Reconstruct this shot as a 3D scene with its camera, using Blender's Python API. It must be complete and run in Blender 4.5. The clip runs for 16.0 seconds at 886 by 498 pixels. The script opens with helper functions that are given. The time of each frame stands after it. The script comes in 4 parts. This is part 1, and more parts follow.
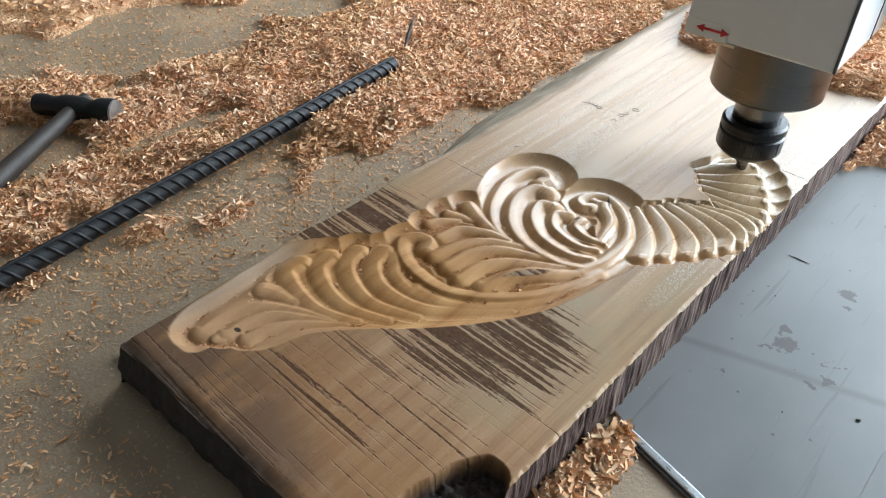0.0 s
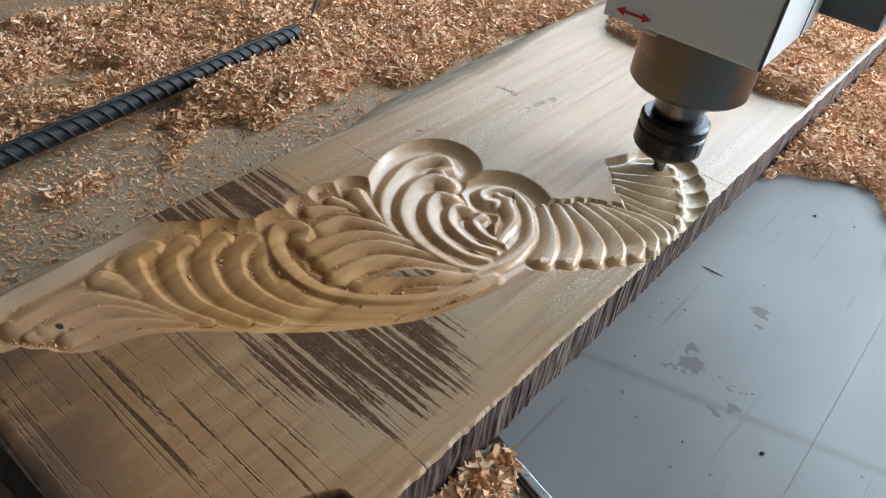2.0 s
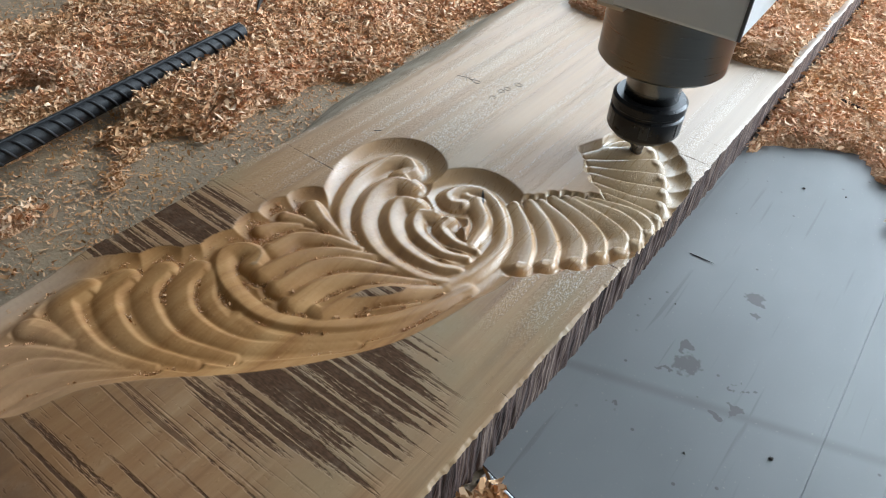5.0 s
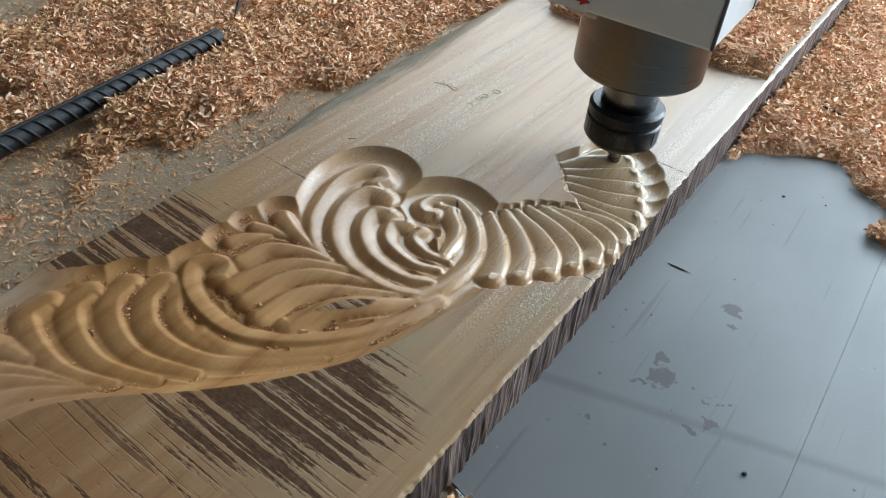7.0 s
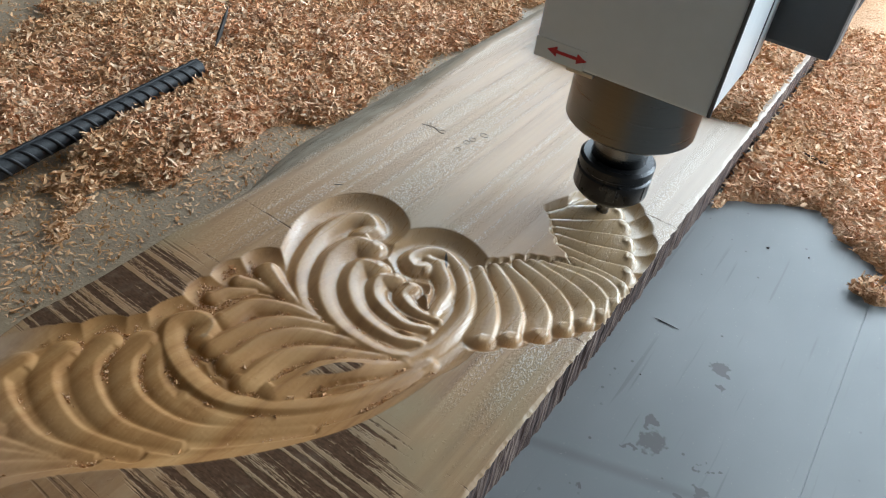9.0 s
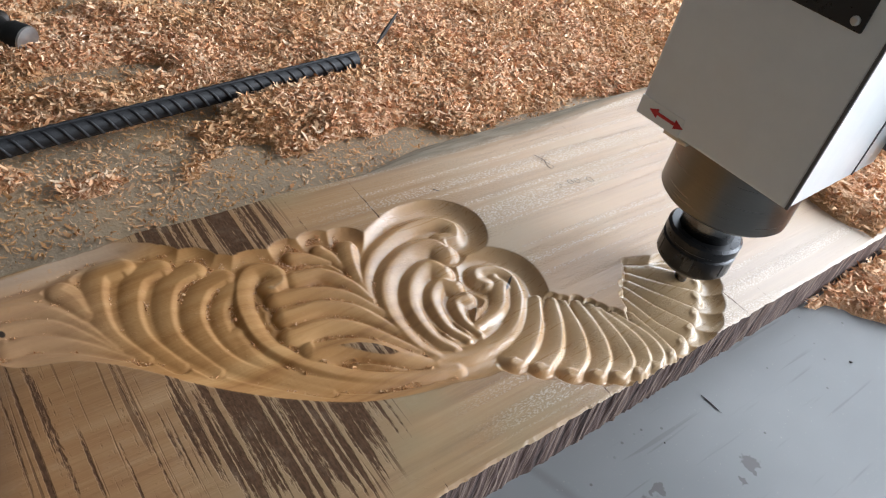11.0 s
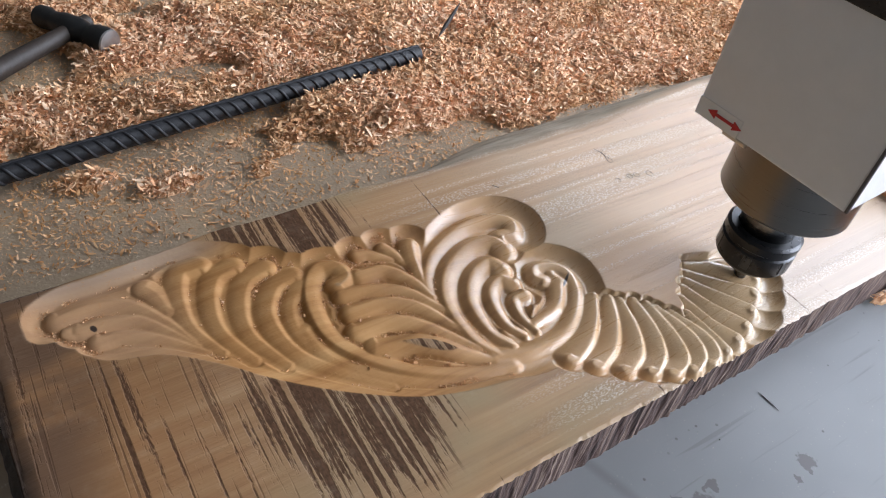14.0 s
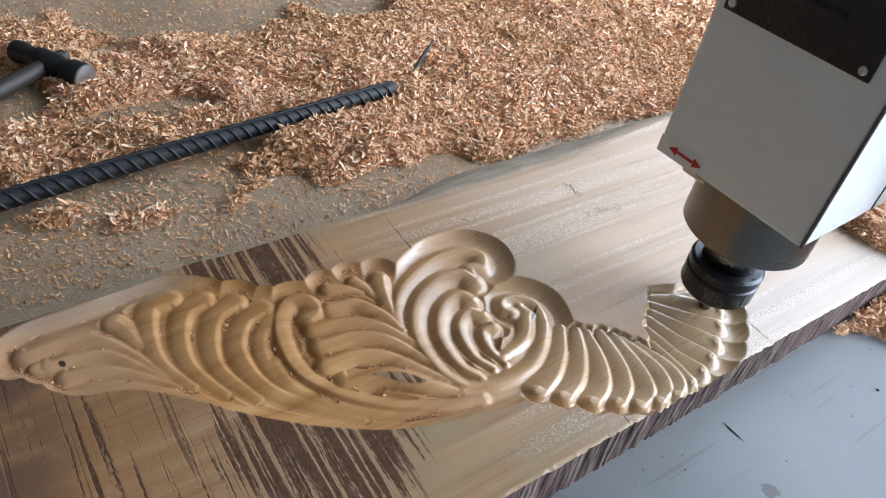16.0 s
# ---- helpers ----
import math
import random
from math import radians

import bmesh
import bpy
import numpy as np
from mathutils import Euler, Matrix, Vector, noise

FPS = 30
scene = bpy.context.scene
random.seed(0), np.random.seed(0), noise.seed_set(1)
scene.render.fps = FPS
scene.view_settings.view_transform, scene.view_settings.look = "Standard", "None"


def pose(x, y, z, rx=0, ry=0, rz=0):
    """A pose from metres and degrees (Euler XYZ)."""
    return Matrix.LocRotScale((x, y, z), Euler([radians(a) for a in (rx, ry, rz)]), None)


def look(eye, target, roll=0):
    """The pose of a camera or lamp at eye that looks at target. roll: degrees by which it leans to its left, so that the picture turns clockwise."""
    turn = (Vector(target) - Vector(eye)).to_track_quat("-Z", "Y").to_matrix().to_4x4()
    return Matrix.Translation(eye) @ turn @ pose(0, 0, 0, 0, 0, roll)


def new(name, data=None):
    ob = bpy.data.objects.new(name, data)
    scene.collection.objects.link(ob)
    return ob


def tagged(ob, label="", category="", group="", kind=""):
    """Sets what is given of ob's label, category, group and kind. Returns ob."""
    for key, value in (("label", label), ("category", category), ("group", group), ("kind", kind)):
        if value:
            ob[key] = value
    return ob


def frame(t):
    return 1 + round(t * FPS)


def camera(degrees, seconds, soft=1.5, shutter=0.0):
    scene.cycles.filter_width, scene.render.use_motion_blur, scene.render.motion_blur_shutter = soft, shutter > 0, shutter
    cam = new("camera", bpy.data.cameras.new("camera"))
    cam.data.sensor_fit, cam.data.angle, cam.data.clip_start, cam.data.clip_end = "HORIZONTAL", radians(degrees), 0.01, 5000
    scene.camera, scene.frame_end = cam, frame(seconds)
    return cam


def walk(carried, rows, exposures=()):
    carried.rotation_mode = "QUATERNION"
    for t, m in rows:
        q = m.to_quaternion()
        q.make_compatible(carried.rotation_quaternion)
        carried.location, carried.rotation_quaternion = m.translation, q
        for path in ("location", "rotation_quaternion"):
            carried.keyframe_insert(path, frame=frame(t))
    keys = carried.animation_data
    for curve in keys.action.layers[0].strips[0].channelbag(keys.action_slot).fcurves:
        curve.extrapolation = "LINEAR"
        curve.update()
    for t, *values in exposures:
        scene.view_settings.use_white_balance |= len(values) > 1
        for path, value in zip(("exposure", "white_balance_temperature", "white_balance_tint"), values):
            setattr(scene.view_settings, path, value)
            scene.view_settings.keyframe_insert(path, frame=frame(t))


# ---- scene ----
cam = camera(60.7, 16.0, 1.15)
PATH = [
    (0, (0.172, -0.142, 0.346), (-0.859, 1.027, -0.907), 1.4),
    (0.5, (0.174, -0.137, 0.346), (-0.838, 1.048, -0.908), 1.9),
    (1, (0.178, -0.113, 0.341), (-0.767, 1.102, -0.935), 2.5),
    (1.5, (0.171, -0.094, 0.324), (-0.693, 1.164, -0.968), 6.7),
    (2, (0.164, -0.084, 0.316), (-0.72, 1.183, -0.955), 8.4),
    (2.5, (0.157, -0.069, 0.307), (-0.712, 1.177, -0.994), 6.1),
    (3, (0.148, -0.056, 0.305), (-0.709, 1.195, -0.999), 4.6),
    (3.5, (0.146, -0.049, 0.304), (-0.709, 1.202, -1.002), 5.2),
    (4, (0.147, -0.048, 0.304), (-0.694, 1.215, -0.999), 4.7),
    (6.5, (0.15, -0.04, 0.305), (-0.663, 1.244, -0.994), 5.7),
    (7, (0.153, -0.034, 0.305), (-0.666, 1.251, -0.991), 5.4),
    (7.5, (0.142, -0.033, 0.302), (-0.66, 1.26, -0.997), 6.3),
    (8, (0.125, -0.029, 0.317), (-0.607, 1.325, -0.961), 5.0),
    (8.2, (0.12, -0.032, 0.319), (-0.572, 1.358, -0.942), 5.8),
    (10.3, (0.157, 0.001, 0.331), (-0.796, 1.175, -0.977), 15.1),
    (10.5, (0.162, -0.005, 0.335), (-0.85, 1.145, -0.95), 14.3),
    (11, (0.175, -0.01, 0.34), (-0.886, 1.095, -0.946), 14.1),
    (11.5, (0.18, -0.012, 0.342), (-0.916, 1.057, -0.944), 14.1),
    (12, (0.177, -0.013, 0.34), (-0.917, 1.044, -0.958), 14.7),
    (12.5, (0.165, -0.009, 0.339), (-0.928, 1.034, -0.972), 14.2),
    (13, (0.163, -0.011, 0.345), (-0.928, 1.004, -0.989), 13.0),
    (13.5, (0.172, -0.014, 0.359), (-0.931, 0.934, -1.013), 11.2),
    (14, (0.176, -0.011, 0.361), (-0.939, 0.937, -1.002), 10.4),
    (14.5, (0.177, -0.01, 0.364), (-0.934, 0.949, -0.995), 11.0),
    (15, (0.18, -0.003, 0.368), (-0.933, 1.004, -0.954), 11.6),
    (15.5, (0.184, -0.005, 0.369), (-0.931, 1.025, -0.933), 11.9),
    (16, (0.182, -0.008, 0.369), (-0.952, 1.003, -0.931), 11.2),
]
walk(cam, [(t, look(eye, target, roll)) for t, eye, target, roll in PATH], [(0.0, -0.10, 6350, 7), (1.5, -0.42, 6250, 7), (4.0, -0.48, 6220, 7), (8.2, -0.60, 6120, 4), (10.4, -0.50, 6450, 11),
      (11.0, -0.32, 6550, 13), (12.0, -0.30, 6100, 12), (13.6, -0.26, 6400, 17), (16.0, -0.24, 5950, 12)])

# ---- light ----
world = bpy.data.worlds.new("daylight")
scene.world = world
world.use_nodes = True
wn = world.node_tree
sky = wn.nodes.new("ShaderNodeTexSky")
sky.sky_type, sky.sun_disc = "NISHITA", False
sky.sun_elevation, sky.sun_rotation = radians(38), radians(35)
wn.links.new(sky.outputs[0], wn.nodes["Background"].inputs[0])
wn.nodes["Background"].inputs[1].default_value = 0.10


def window_light(name, m, w, h, watts, colour):
    lamp = bpy.data.lights.new(name, "AREA")
    lamp.shape, lamp.size, lamp.size_y, lamp.energy, lamp.color = "RECTANGLE", w, h, watts, colour
    ob = new(name, lamp)
    ob.matrix_world = m
    return ob


window_light("daylight_north", pose(0.78, 1.53, 0.76, -90), 1.3, 1.05, 98, (0.80, 0.905, 1.0))
window_light("daylight_northwest", pose(-0.50, 1.53, 0.93, -90), 0.95, 1.40, 36, (0.80, 0.905, 1.0))
window_light("daylight_east", pose(1.48, 1.05, 0.85, 90, 0, 90), 0.8, 1.25, 42, (0.80, 0.905, 1.0))


# ---- materials ----
class Tree:
    """Short hand for building a node material."""

    def __init__(self, name, rough=0.6, metal=0.0, spec=0.5):
        self.m = bpy.data.materials.new(name)
        self.m.use_nodes = True
        self.t = self.m.node_tree
        self.b = self.t.nodes["Principled BSDF"]
        self.b.inputs["Roughness"].default_value = rough
        self.b.inputs["Metallic"].default_value = metal
        self.b.inputs["Specular IOR Level"].default_value = spec
        self.co = self.t.nodes.new("ShaderNodeTexCoord").outputs["Object"]

    def put(self, socket, value):
        if isinstance(value, bpy.types.NodeSocket):
            self.t.links.new(value, socket)
        elif value is not None:
            socket.default_value = (*value, 1) if isinstance(value, tuple) and len(value) == 3 and socket.type == "RGBA" else value

    def math(self, op, a, b=0.0, clamp=False):
        n = self.t.nodes.new("ShaderNodeMath")
        n.operation, n.use_clamp = op, clamp
        self.put(n.inputs[0], a)
        self.put(n.inputs[1], b)
        return n.outputs[0]

    def scaled(self, sx, sy, sz, rz=0.0, src=None):
        n = self.t.nodes.new("ShaderNodeMapping")
        n.inputs["Scale"].default_value = (sx, sy, sz)
        n.inputs["Rotation"].default_value = (0, 0, radians(rz))
        self.put(n.inputs[0], src or self.co)
        return n.outputs[0]

    def noise(self, vec, scale=1.0, detail=3.0, rough=0.55, dist=0.0):
        n = self.t.nodes.new("ShaderNodeTexNoise")
        self.put(n.inputs["Vector"], vec)
        n.inputs["Scale"].default_value, n.inputs["Detail"].default_value = scale, detail
        n.inputs["Roughness"].default_value, n.inputs["Distortion"].default_value = rough, dist
        return n.outputs[0]

    def voronoi(self, vec, scale, out=0):
        n = self.t.nodes.new("ShaderNodeTexVoronoi")
        self.put(n.inputs["Vector"], vec)
        n.inputs["Scale"].default_value = scale
        return n.outputs[out]

    def ramp(self, fac, *stops):
        n = self.t.nodes.new("ShaderNodeValToRGB")
        while len(n.color_ramp.elements) < len(stops):
            n.color_ramp.elements.new(0.5)
        for e, (p, c) in zip(n.color_ramp.elements, stops):
            e.position, e.color = p, (*c, 1) if isinstance(c, tuple) else (c, c, c, 1)
        self.put(n.inputs[0], fac)
        return n.outputs[0]

    def step(self, fac, lo, hi):
        n = self.t.nodes.new("ShaderNodeMapRange")
        n.interpolation_type = "SMOOTHSTEP"
        self.put(n.inputs[0], fac)
        n.inputs[1].default_value, n.inputs[2].default_value = lo, hi
        return n.outputs[0]

    def mix(self, fac, a, b, mode="MIX"):
        n = self.t.nodes.new("ShaderNodeMix")
        n.data_type, n.blend_type = "RGBA", mode
        self.put(n.inputs[0], fac)
        self.put(n.inputs[6], a)
        self.put(n.inputs[7], b)
        return n.outputs[2]

    def xyz(self):
        n = self.t.nodes.new("ShaderNodeSeparateXYZ")
        self.put(n.inputs[0], self.co)
        return n.outputs

    def attr(self, name):
        n = self.t.nodes.new("ShaderNodeAttribute")
        n.attribute_name = name
        return n.outputs["Fac"]

    def bump(self, height, strength, dist):
        n = self.t.nodes.new("ShaderNodeBump")
        n.inputs["Strength"].default_value, n.inputs["Distance"].default_value = strength, dist
        self.put(n.inputs["Height"], height)
        self.put(self.b.inputs["Normal"], n.outputs[0])

    def done(self, colour=None, rough=None):
        self.put(self.b.inputs["Base Color"], colour)
        self.put(self.b.inputs["Roughness"], rough)
        return self.m


def plain(name, colour, rough=0.5, metal=0.0, vary=0.12, scale=60.0, bump=0.0):
    k = Tree(name, rough, metal)
    n = k.noise(k.co, scale, 4)
    c = k.mix(n, tuple(v * (1 - vary) for v in colour), tuple(min(1, v * (1 + vary)) for v in colour))
    r = k.math("ADD", k.math("MULTIPLY", k.noise(k.co, scale * 3, 3), 0.25), rough - 0.12)
    if bump:
        k.bump(k.noise(k.co, scale * 8, 4), 0.4, bump)
    return k.done(c, r)


def board_material():
    k = Tree("sawn_teak", 0.5, 0, 0.5)
    x, y, z = k.xyz()
    fresh, wane, bark = k.attr("fresh"), k.attr("wane"), k.attr("bark")
    warp = k.noise(k.scaled(9, 2.2, 9), 1, 2)
    streak = k.noise(k.scaled(150, 3.2, 40), 1, 5, 0.6, 0.35)
    fine = k.noise(k.scaled(700, 14, 200), 1, 3, 0.6)
    blot = k.noise(k.scaled(16, 9, 16), 1, 3)
    # planed, weathered top
    top = k.ramp(streak, (0.30, (0.16, 0.080, 0.034)), (0.5, (0.30, 0.170, 0.078)), (0.70, (0.41, 0.26, 0.135)))
    amber = k.step(k.noise(k.scaled(11, 5, 11), 1.7, 3), 0.52, 0.66)
    top = k.mix(k.math("MULTIPLY", amber, 0.6), top, (0.33, 0.175, 0.070))
    top = k.mix(k.step(blot, 0.45, 0.68), top, (0.27, 0.185, 0.095))
    # sheen of the far face put into the colour as a paler tone
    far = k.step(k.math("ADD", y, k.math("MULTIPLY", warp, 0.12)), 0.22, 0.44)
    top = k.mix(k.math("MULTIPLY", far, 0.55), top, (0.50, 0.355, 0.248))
    # near end: amber wood, with its dimmer light put into the colour
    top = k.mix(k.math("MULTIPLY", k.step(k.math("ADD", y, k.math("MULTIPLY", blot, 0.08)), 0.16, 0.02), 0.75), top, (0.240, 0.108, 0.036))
    # greyish-white tone along the far part of the right edge
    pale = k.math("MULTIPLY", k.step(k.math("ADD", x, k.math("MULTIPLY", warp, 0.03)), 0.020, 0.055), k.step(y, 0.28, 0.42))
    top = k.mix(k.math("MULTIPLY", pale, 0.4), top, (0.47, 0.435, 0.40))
    # rows of open pores along the grain
    pore = k.math("MULTIPLY", k.step(k.noise(k.scaled(1500, 520, 300), 1, 2), 0.50, 0.62), k.step(k.noise(k.scaled(95, 2.0, 30), 1, 3), 0.52, 0.58))
    pore = k.math("MULTIPLY", pore, k.step(y, 0.20, 0.27))
    top = k.mix(k.math("MULTIPLY", pore, 0.22), top, (0.10, 0.062, 0.036))
    # rough sawn hollows that the planer left, as dark stripes across the board
    q = k.math("ADD", y, k.math("MULTIPLY", x, 0.03))
    comb = k.t.nodes.new("ShaderNodeCombineXYZ")
    k.put(comb.inputs[0], k.math("MULTIPLY", q, 230.0))
    k.put(comb.inputs[1], k.math("MULTIPLY", x, 5.0))
    stripes = k.noise(comb.outputs[0], 1, 3, 0.55)

    def hollow(cx, cy, rx, ry, rot):
        """1 at the middle of an ellipse, 0 on its edge and beyond."""
        n = k.t.nodes.new("ShaderNodeMapping")
        n.vector_type = "TEXTURE"
        n.inputs["Location"].default_value = (cx, cy, 0)
        n.inputs["Rotation"].default_value = (0, 0, radians(rot))
        n.inputs["Scale"].default_value = (rx, ry, 1000)
        k.put(n.inputs[0], k.co)
        d = k.t.nodes.new("ShaderNodeVectorMath")
        d.operation = "LENGTH"
        k.put(d.inputs[0], n.outputs[0])
        return k.math("SUBTRACT", 1.0, d.outputs["Value"], True)

    # amber stain beside the upper scroll, and an amber patch beside the cutter
    amber_patch = k.math("MAXIMUM", hollow(-0.128, 0.215, 0.045, 0.12, 0), hollow(-0.020, 0.335, 0.06, 0.055, 30))
    top = k.mix(k.math("MULTIPLY", k.step(amber_patch, 0.0, 0.6), 0.55), top, (0.37, 0.205, 0.092))
    area = k.math("MAXIMUM", hollow(-0.015, 0.108, 0.072, 0.062, 20), hollow(-0.150, 0.132, 0.062, 0.052, 0))
    area = k.math("MAXIMUM", area, hollow(-0.030, 0.166, 0.022, 0.040, 0))
    area = k.math("MAXIMUM", area, k.math("MULTIPLY", hollow(-0.085, -0.042, 0.150, 0.060, -10), 0.36))
    area = k.math("MAXIMUM", area, k.math("MULTIPLY", hollow(-0.03, 0.03, 0.13, 0.075, 0), 0.24))
    edge = k.math("ADD", k.math("MULTIPLY", k.math("MINIMUM", area, 0.42), 0.64), k.math("MULTIPLY", stripes, 1.0))
    ragged = k.math("SUBTRACT", k.noise(k.scaled(260, 900, 260), 1, 3, 0.6), 0.5)
    edge = k.math("ADD", edge, k.math("MULTIPLY", ragged, 0.24))
    dark = k.step(edge, 0.675, 0.765)
    thin = k.math("MULTIPLY", k.step(k.noise(comb.outputs[0], 1.9, 2), 0.60, 0.66), k.step(area, 0.02, 0.2))
    dark = k.math("MAXIMUM", dark, k.math("MULTIPLY", thin, 0.7))
    top = k.mix(k.math("MULTIPLY", k.step(area, 0.0, 0.35), 0.40), top, (0.245, 0.125, 0.056))
    sawn = k.ramp(k.noise(k.scaled(300, 900, 300), 1, 3), (0.3, (0.038, 0.018, 0.010)), (0.7, (0.095, 0.048, 0.027)))
    top = k.mix(k.math("MULTIPLY", dark, 0.93), top, sawn)
    # weathered near end
    worn = k.math("MULTIPLY", k.step(hollow(-0.11, -0.045, 0.19, 0.072, -8), 0.0, 0.50), k.step(k.noise(k.scaled(45, 16, 30), 1, 4), 0.22, 0.56))
    top = k.mix(k.math("MULTIPLY", worn, 0.82), top, (0.085, 0.046, 0.026))
    # torn pale fibres in rows along the grain
    torn_row = k.math("MULTIPLY", k.step(k.noise(k.scaled(85, 1.6, 30), 1, 3), 0.53, 0.60), k.step(y, 0.17, 0.26))
    fibre = k.math("MULTIPLY", torn_row, k.step(k.noise(k.scaled(1300, 560, 300, 20), 1, 2), 0.50, 0.60))
    top = k.mix(k.math("MULTIPLY", fibre, 0.55), top, (0.66, 0.58, 0.50))
    dust = k.step(k.noise(k.scaled(60, 60, 60), 1, 5, 0.7), 0.5, 0.75)
    top = k.mix(k.math("MULTIPLY", dust, 0.10), top, (0.45, 0.36, 0.26))
    # freshly cut wood of the relief
    cut = k.ramp(streak, (0.28, (0.27, 0.116, 0.033)), (0.5, (0.385, 0.186, 0.060)), (0.75, (0.48, 0.262, 0.100)))
    cut = k.mix(k.step(k.noise(k.scaled(22, 10, 60), 1, 3), 0.5, 0.7), cut, (0.39, 0.20, 0.072))
    # light put into the colour: sheen pales the scroll, dark reflections dull the tail
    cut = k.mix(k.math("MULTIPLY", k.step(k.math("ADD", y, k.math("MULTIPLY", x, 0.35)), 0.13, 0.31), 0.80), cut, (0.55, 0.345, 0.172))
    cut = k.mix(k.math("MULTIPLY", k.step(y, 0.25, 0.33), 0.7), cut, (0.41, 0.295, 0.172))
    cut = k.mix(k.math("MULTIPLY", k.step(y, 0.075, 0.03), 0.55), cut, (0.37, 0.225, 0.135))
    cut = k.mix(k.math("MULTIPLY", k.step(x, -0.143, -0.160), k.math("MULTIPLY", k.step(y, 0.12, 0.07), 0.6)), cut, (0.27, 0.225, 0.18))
    fuzz = k.step(k.noise(k.scaled(420, 260, 420), 1, 3), 0.60, 0.72)
    cut = k.mix(k.math("MULTIPLY", k.math("MULTIPLY", fuzz, k.step(blot, 0.42, 0.6)), 0.5), cut, (0.40, 0.20, 0.085))
    knot = k.math("MAXIMUM", k.step(hollow(-0.122, 0.0130, 0.0036, 0.0026, 20), 0.25, 0.55), k.step(hollow(-0.036, 0.274, 0.0012, 0.009, 35), 0.1, 0.4))
    cut = k.mix(knot, cut, (0.028, 0.016, 0.010))
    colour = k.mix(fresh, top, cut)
    grey = k.ramp(k.noise(k.scaled(120, 30, 60), 1, 4), (0.3, (0.20, 0.165, 0.12)), (0.7, (0.37, 0.32, 0.25)))
    colour = k.mix(k.math("MULTIPLY", wane, 0.9), colour, grey)
    crust = k.ramp(k.noise(k.scaled(260, 260, 260), 1, 4), (0.3, (0.018, 0.015, 0.013)), (0.7, (0.075, 0.06, 0.052)))
    colour = k.mix(bark, colour, crust)
    h = k.math("ADD", k.math("MULTIPLY", fine, 0.5), k.math("MULTIPLY", streak, 0.5))
    h = k.math("SUBTRACT", h, k.math("MULTIPLY", dark, k.math("SUBTRACT", 1.0, fresh)))
    rows = k.math("MULTIPLY", k.step(k.noise(k.scaled(95, 2.0, 30), 1, 3), 0.54, 0.62), k.step(y, 0.15, 0.24))
    torn = k.math("MULTIPLY", k.noise(k.scaled(800, 420, 300), 1, 2), k.math("MULTIPLY", rows, k.math("SUBTRACT", 1.0, fresh)))
    h = k.math("ADD", h, k.math("MULTIPLY", torn, 1.2))
    h = k.math("ADD", h, k.math("MULTIPLY", k.math("MULTIPLY", fibre, k.math("SUBTRACT", 1.0, fresh)), 2.8))
    h = k.math("SUBTRACT", h, k.math("MULTIPLY", pore, 0.8))
    h = k.math("ADD", k.math("MULTIPLY", h, k.math("SUBTRACT", 1.0, k.math("MULTIPLY", fresh, 0.45))), k.math("MULTIPLY", fuzz, 0.12))
    k.bump(h, 0.35, 0.0012)
    matt = k.math("MAXIMUM", bark, k.math("MAXIMUM", wane, k.math("MULTIPLY", dark, k.math("SUBTRACT", 1.0, fresh))))
    polish = k.math("MULTIPLY", fresh, k.step(y, 0.13, 0.24))
    spec = k.math("SUBTRACT", k.math("ADD", 0.42, k.math("MULTIPLY", polish, 0.58)), k.math("MULTIPLY", matt, 0.34))
    k.put(k.b.inputs["Specular IOR Level"], k.math("SUBTRACT", spec, k.math("MULTIPLY", k.math("SUBTRACT", fresh, polish), 0.16)))
    r = k.math("ADD", 0.36, k.math("MULTIPLY", fine, 0.24))
    r = k.math("ADD", r, k.math("MULTIPLY", matt, 0.30))
    r = k.math("ADD", r, k.math("MULTIPLY", fresh, k.math("SUBTRACT", 0.20, k.math("MULTIPLY", k.step(y, 0.13, 0.24), 0.38))))
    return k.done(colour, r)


def side_material():
    k = Tree("rough_sawn_side", 0.8)
    bands = k.noise(k.scaled(30, 330, 12), 1, 4, 0.65)
    c = k.ramp(bands, (0.38, (0.026, 0.014, 0.012)), (0.53, (0.095, 0.055, 0.045)), (0.67, (0.30, 0.22, 0.17)))
    k.bump(bands, 0.8, 0.002)
    return k.done(c)


def chip_material(name, deep=False, orange=0.0):
    k = Tree(name, 0.68, 0, 0.25)
    n = k.t.nodes.new("ShaderNodeNewGeometry")
    pick = k.noise(k.scaled(420, 420, 420), 1, 2) if deep else n.outputs["Random Per Island"]
    c = k.ramp(pick, (0.0, (0.46, 0.19, 0.080)), (0.3, (0.66, 0.35, 0.182)), (0.62, (0.77, 0.485, 0.295)), (1.0, (0.83, 0.62, 0.435)))
    c = k.mix(k.math("MULTIPLY", k.step(k.noise(k.co, 9, 2), 0.42, 0.62), 0.45), c, (0.53, 0.30, 0.125))
    c = k.mix(orange, c, (0.50, 0.255, 0.095))
    if deep:
        c = k.mix(0.25, c, (0.36, 0.19, 0.085))
        k.bump(k.noise(k.scaled(350, 350, 350), 1, 3), 1.0, 0.004)
    return k.done(c)


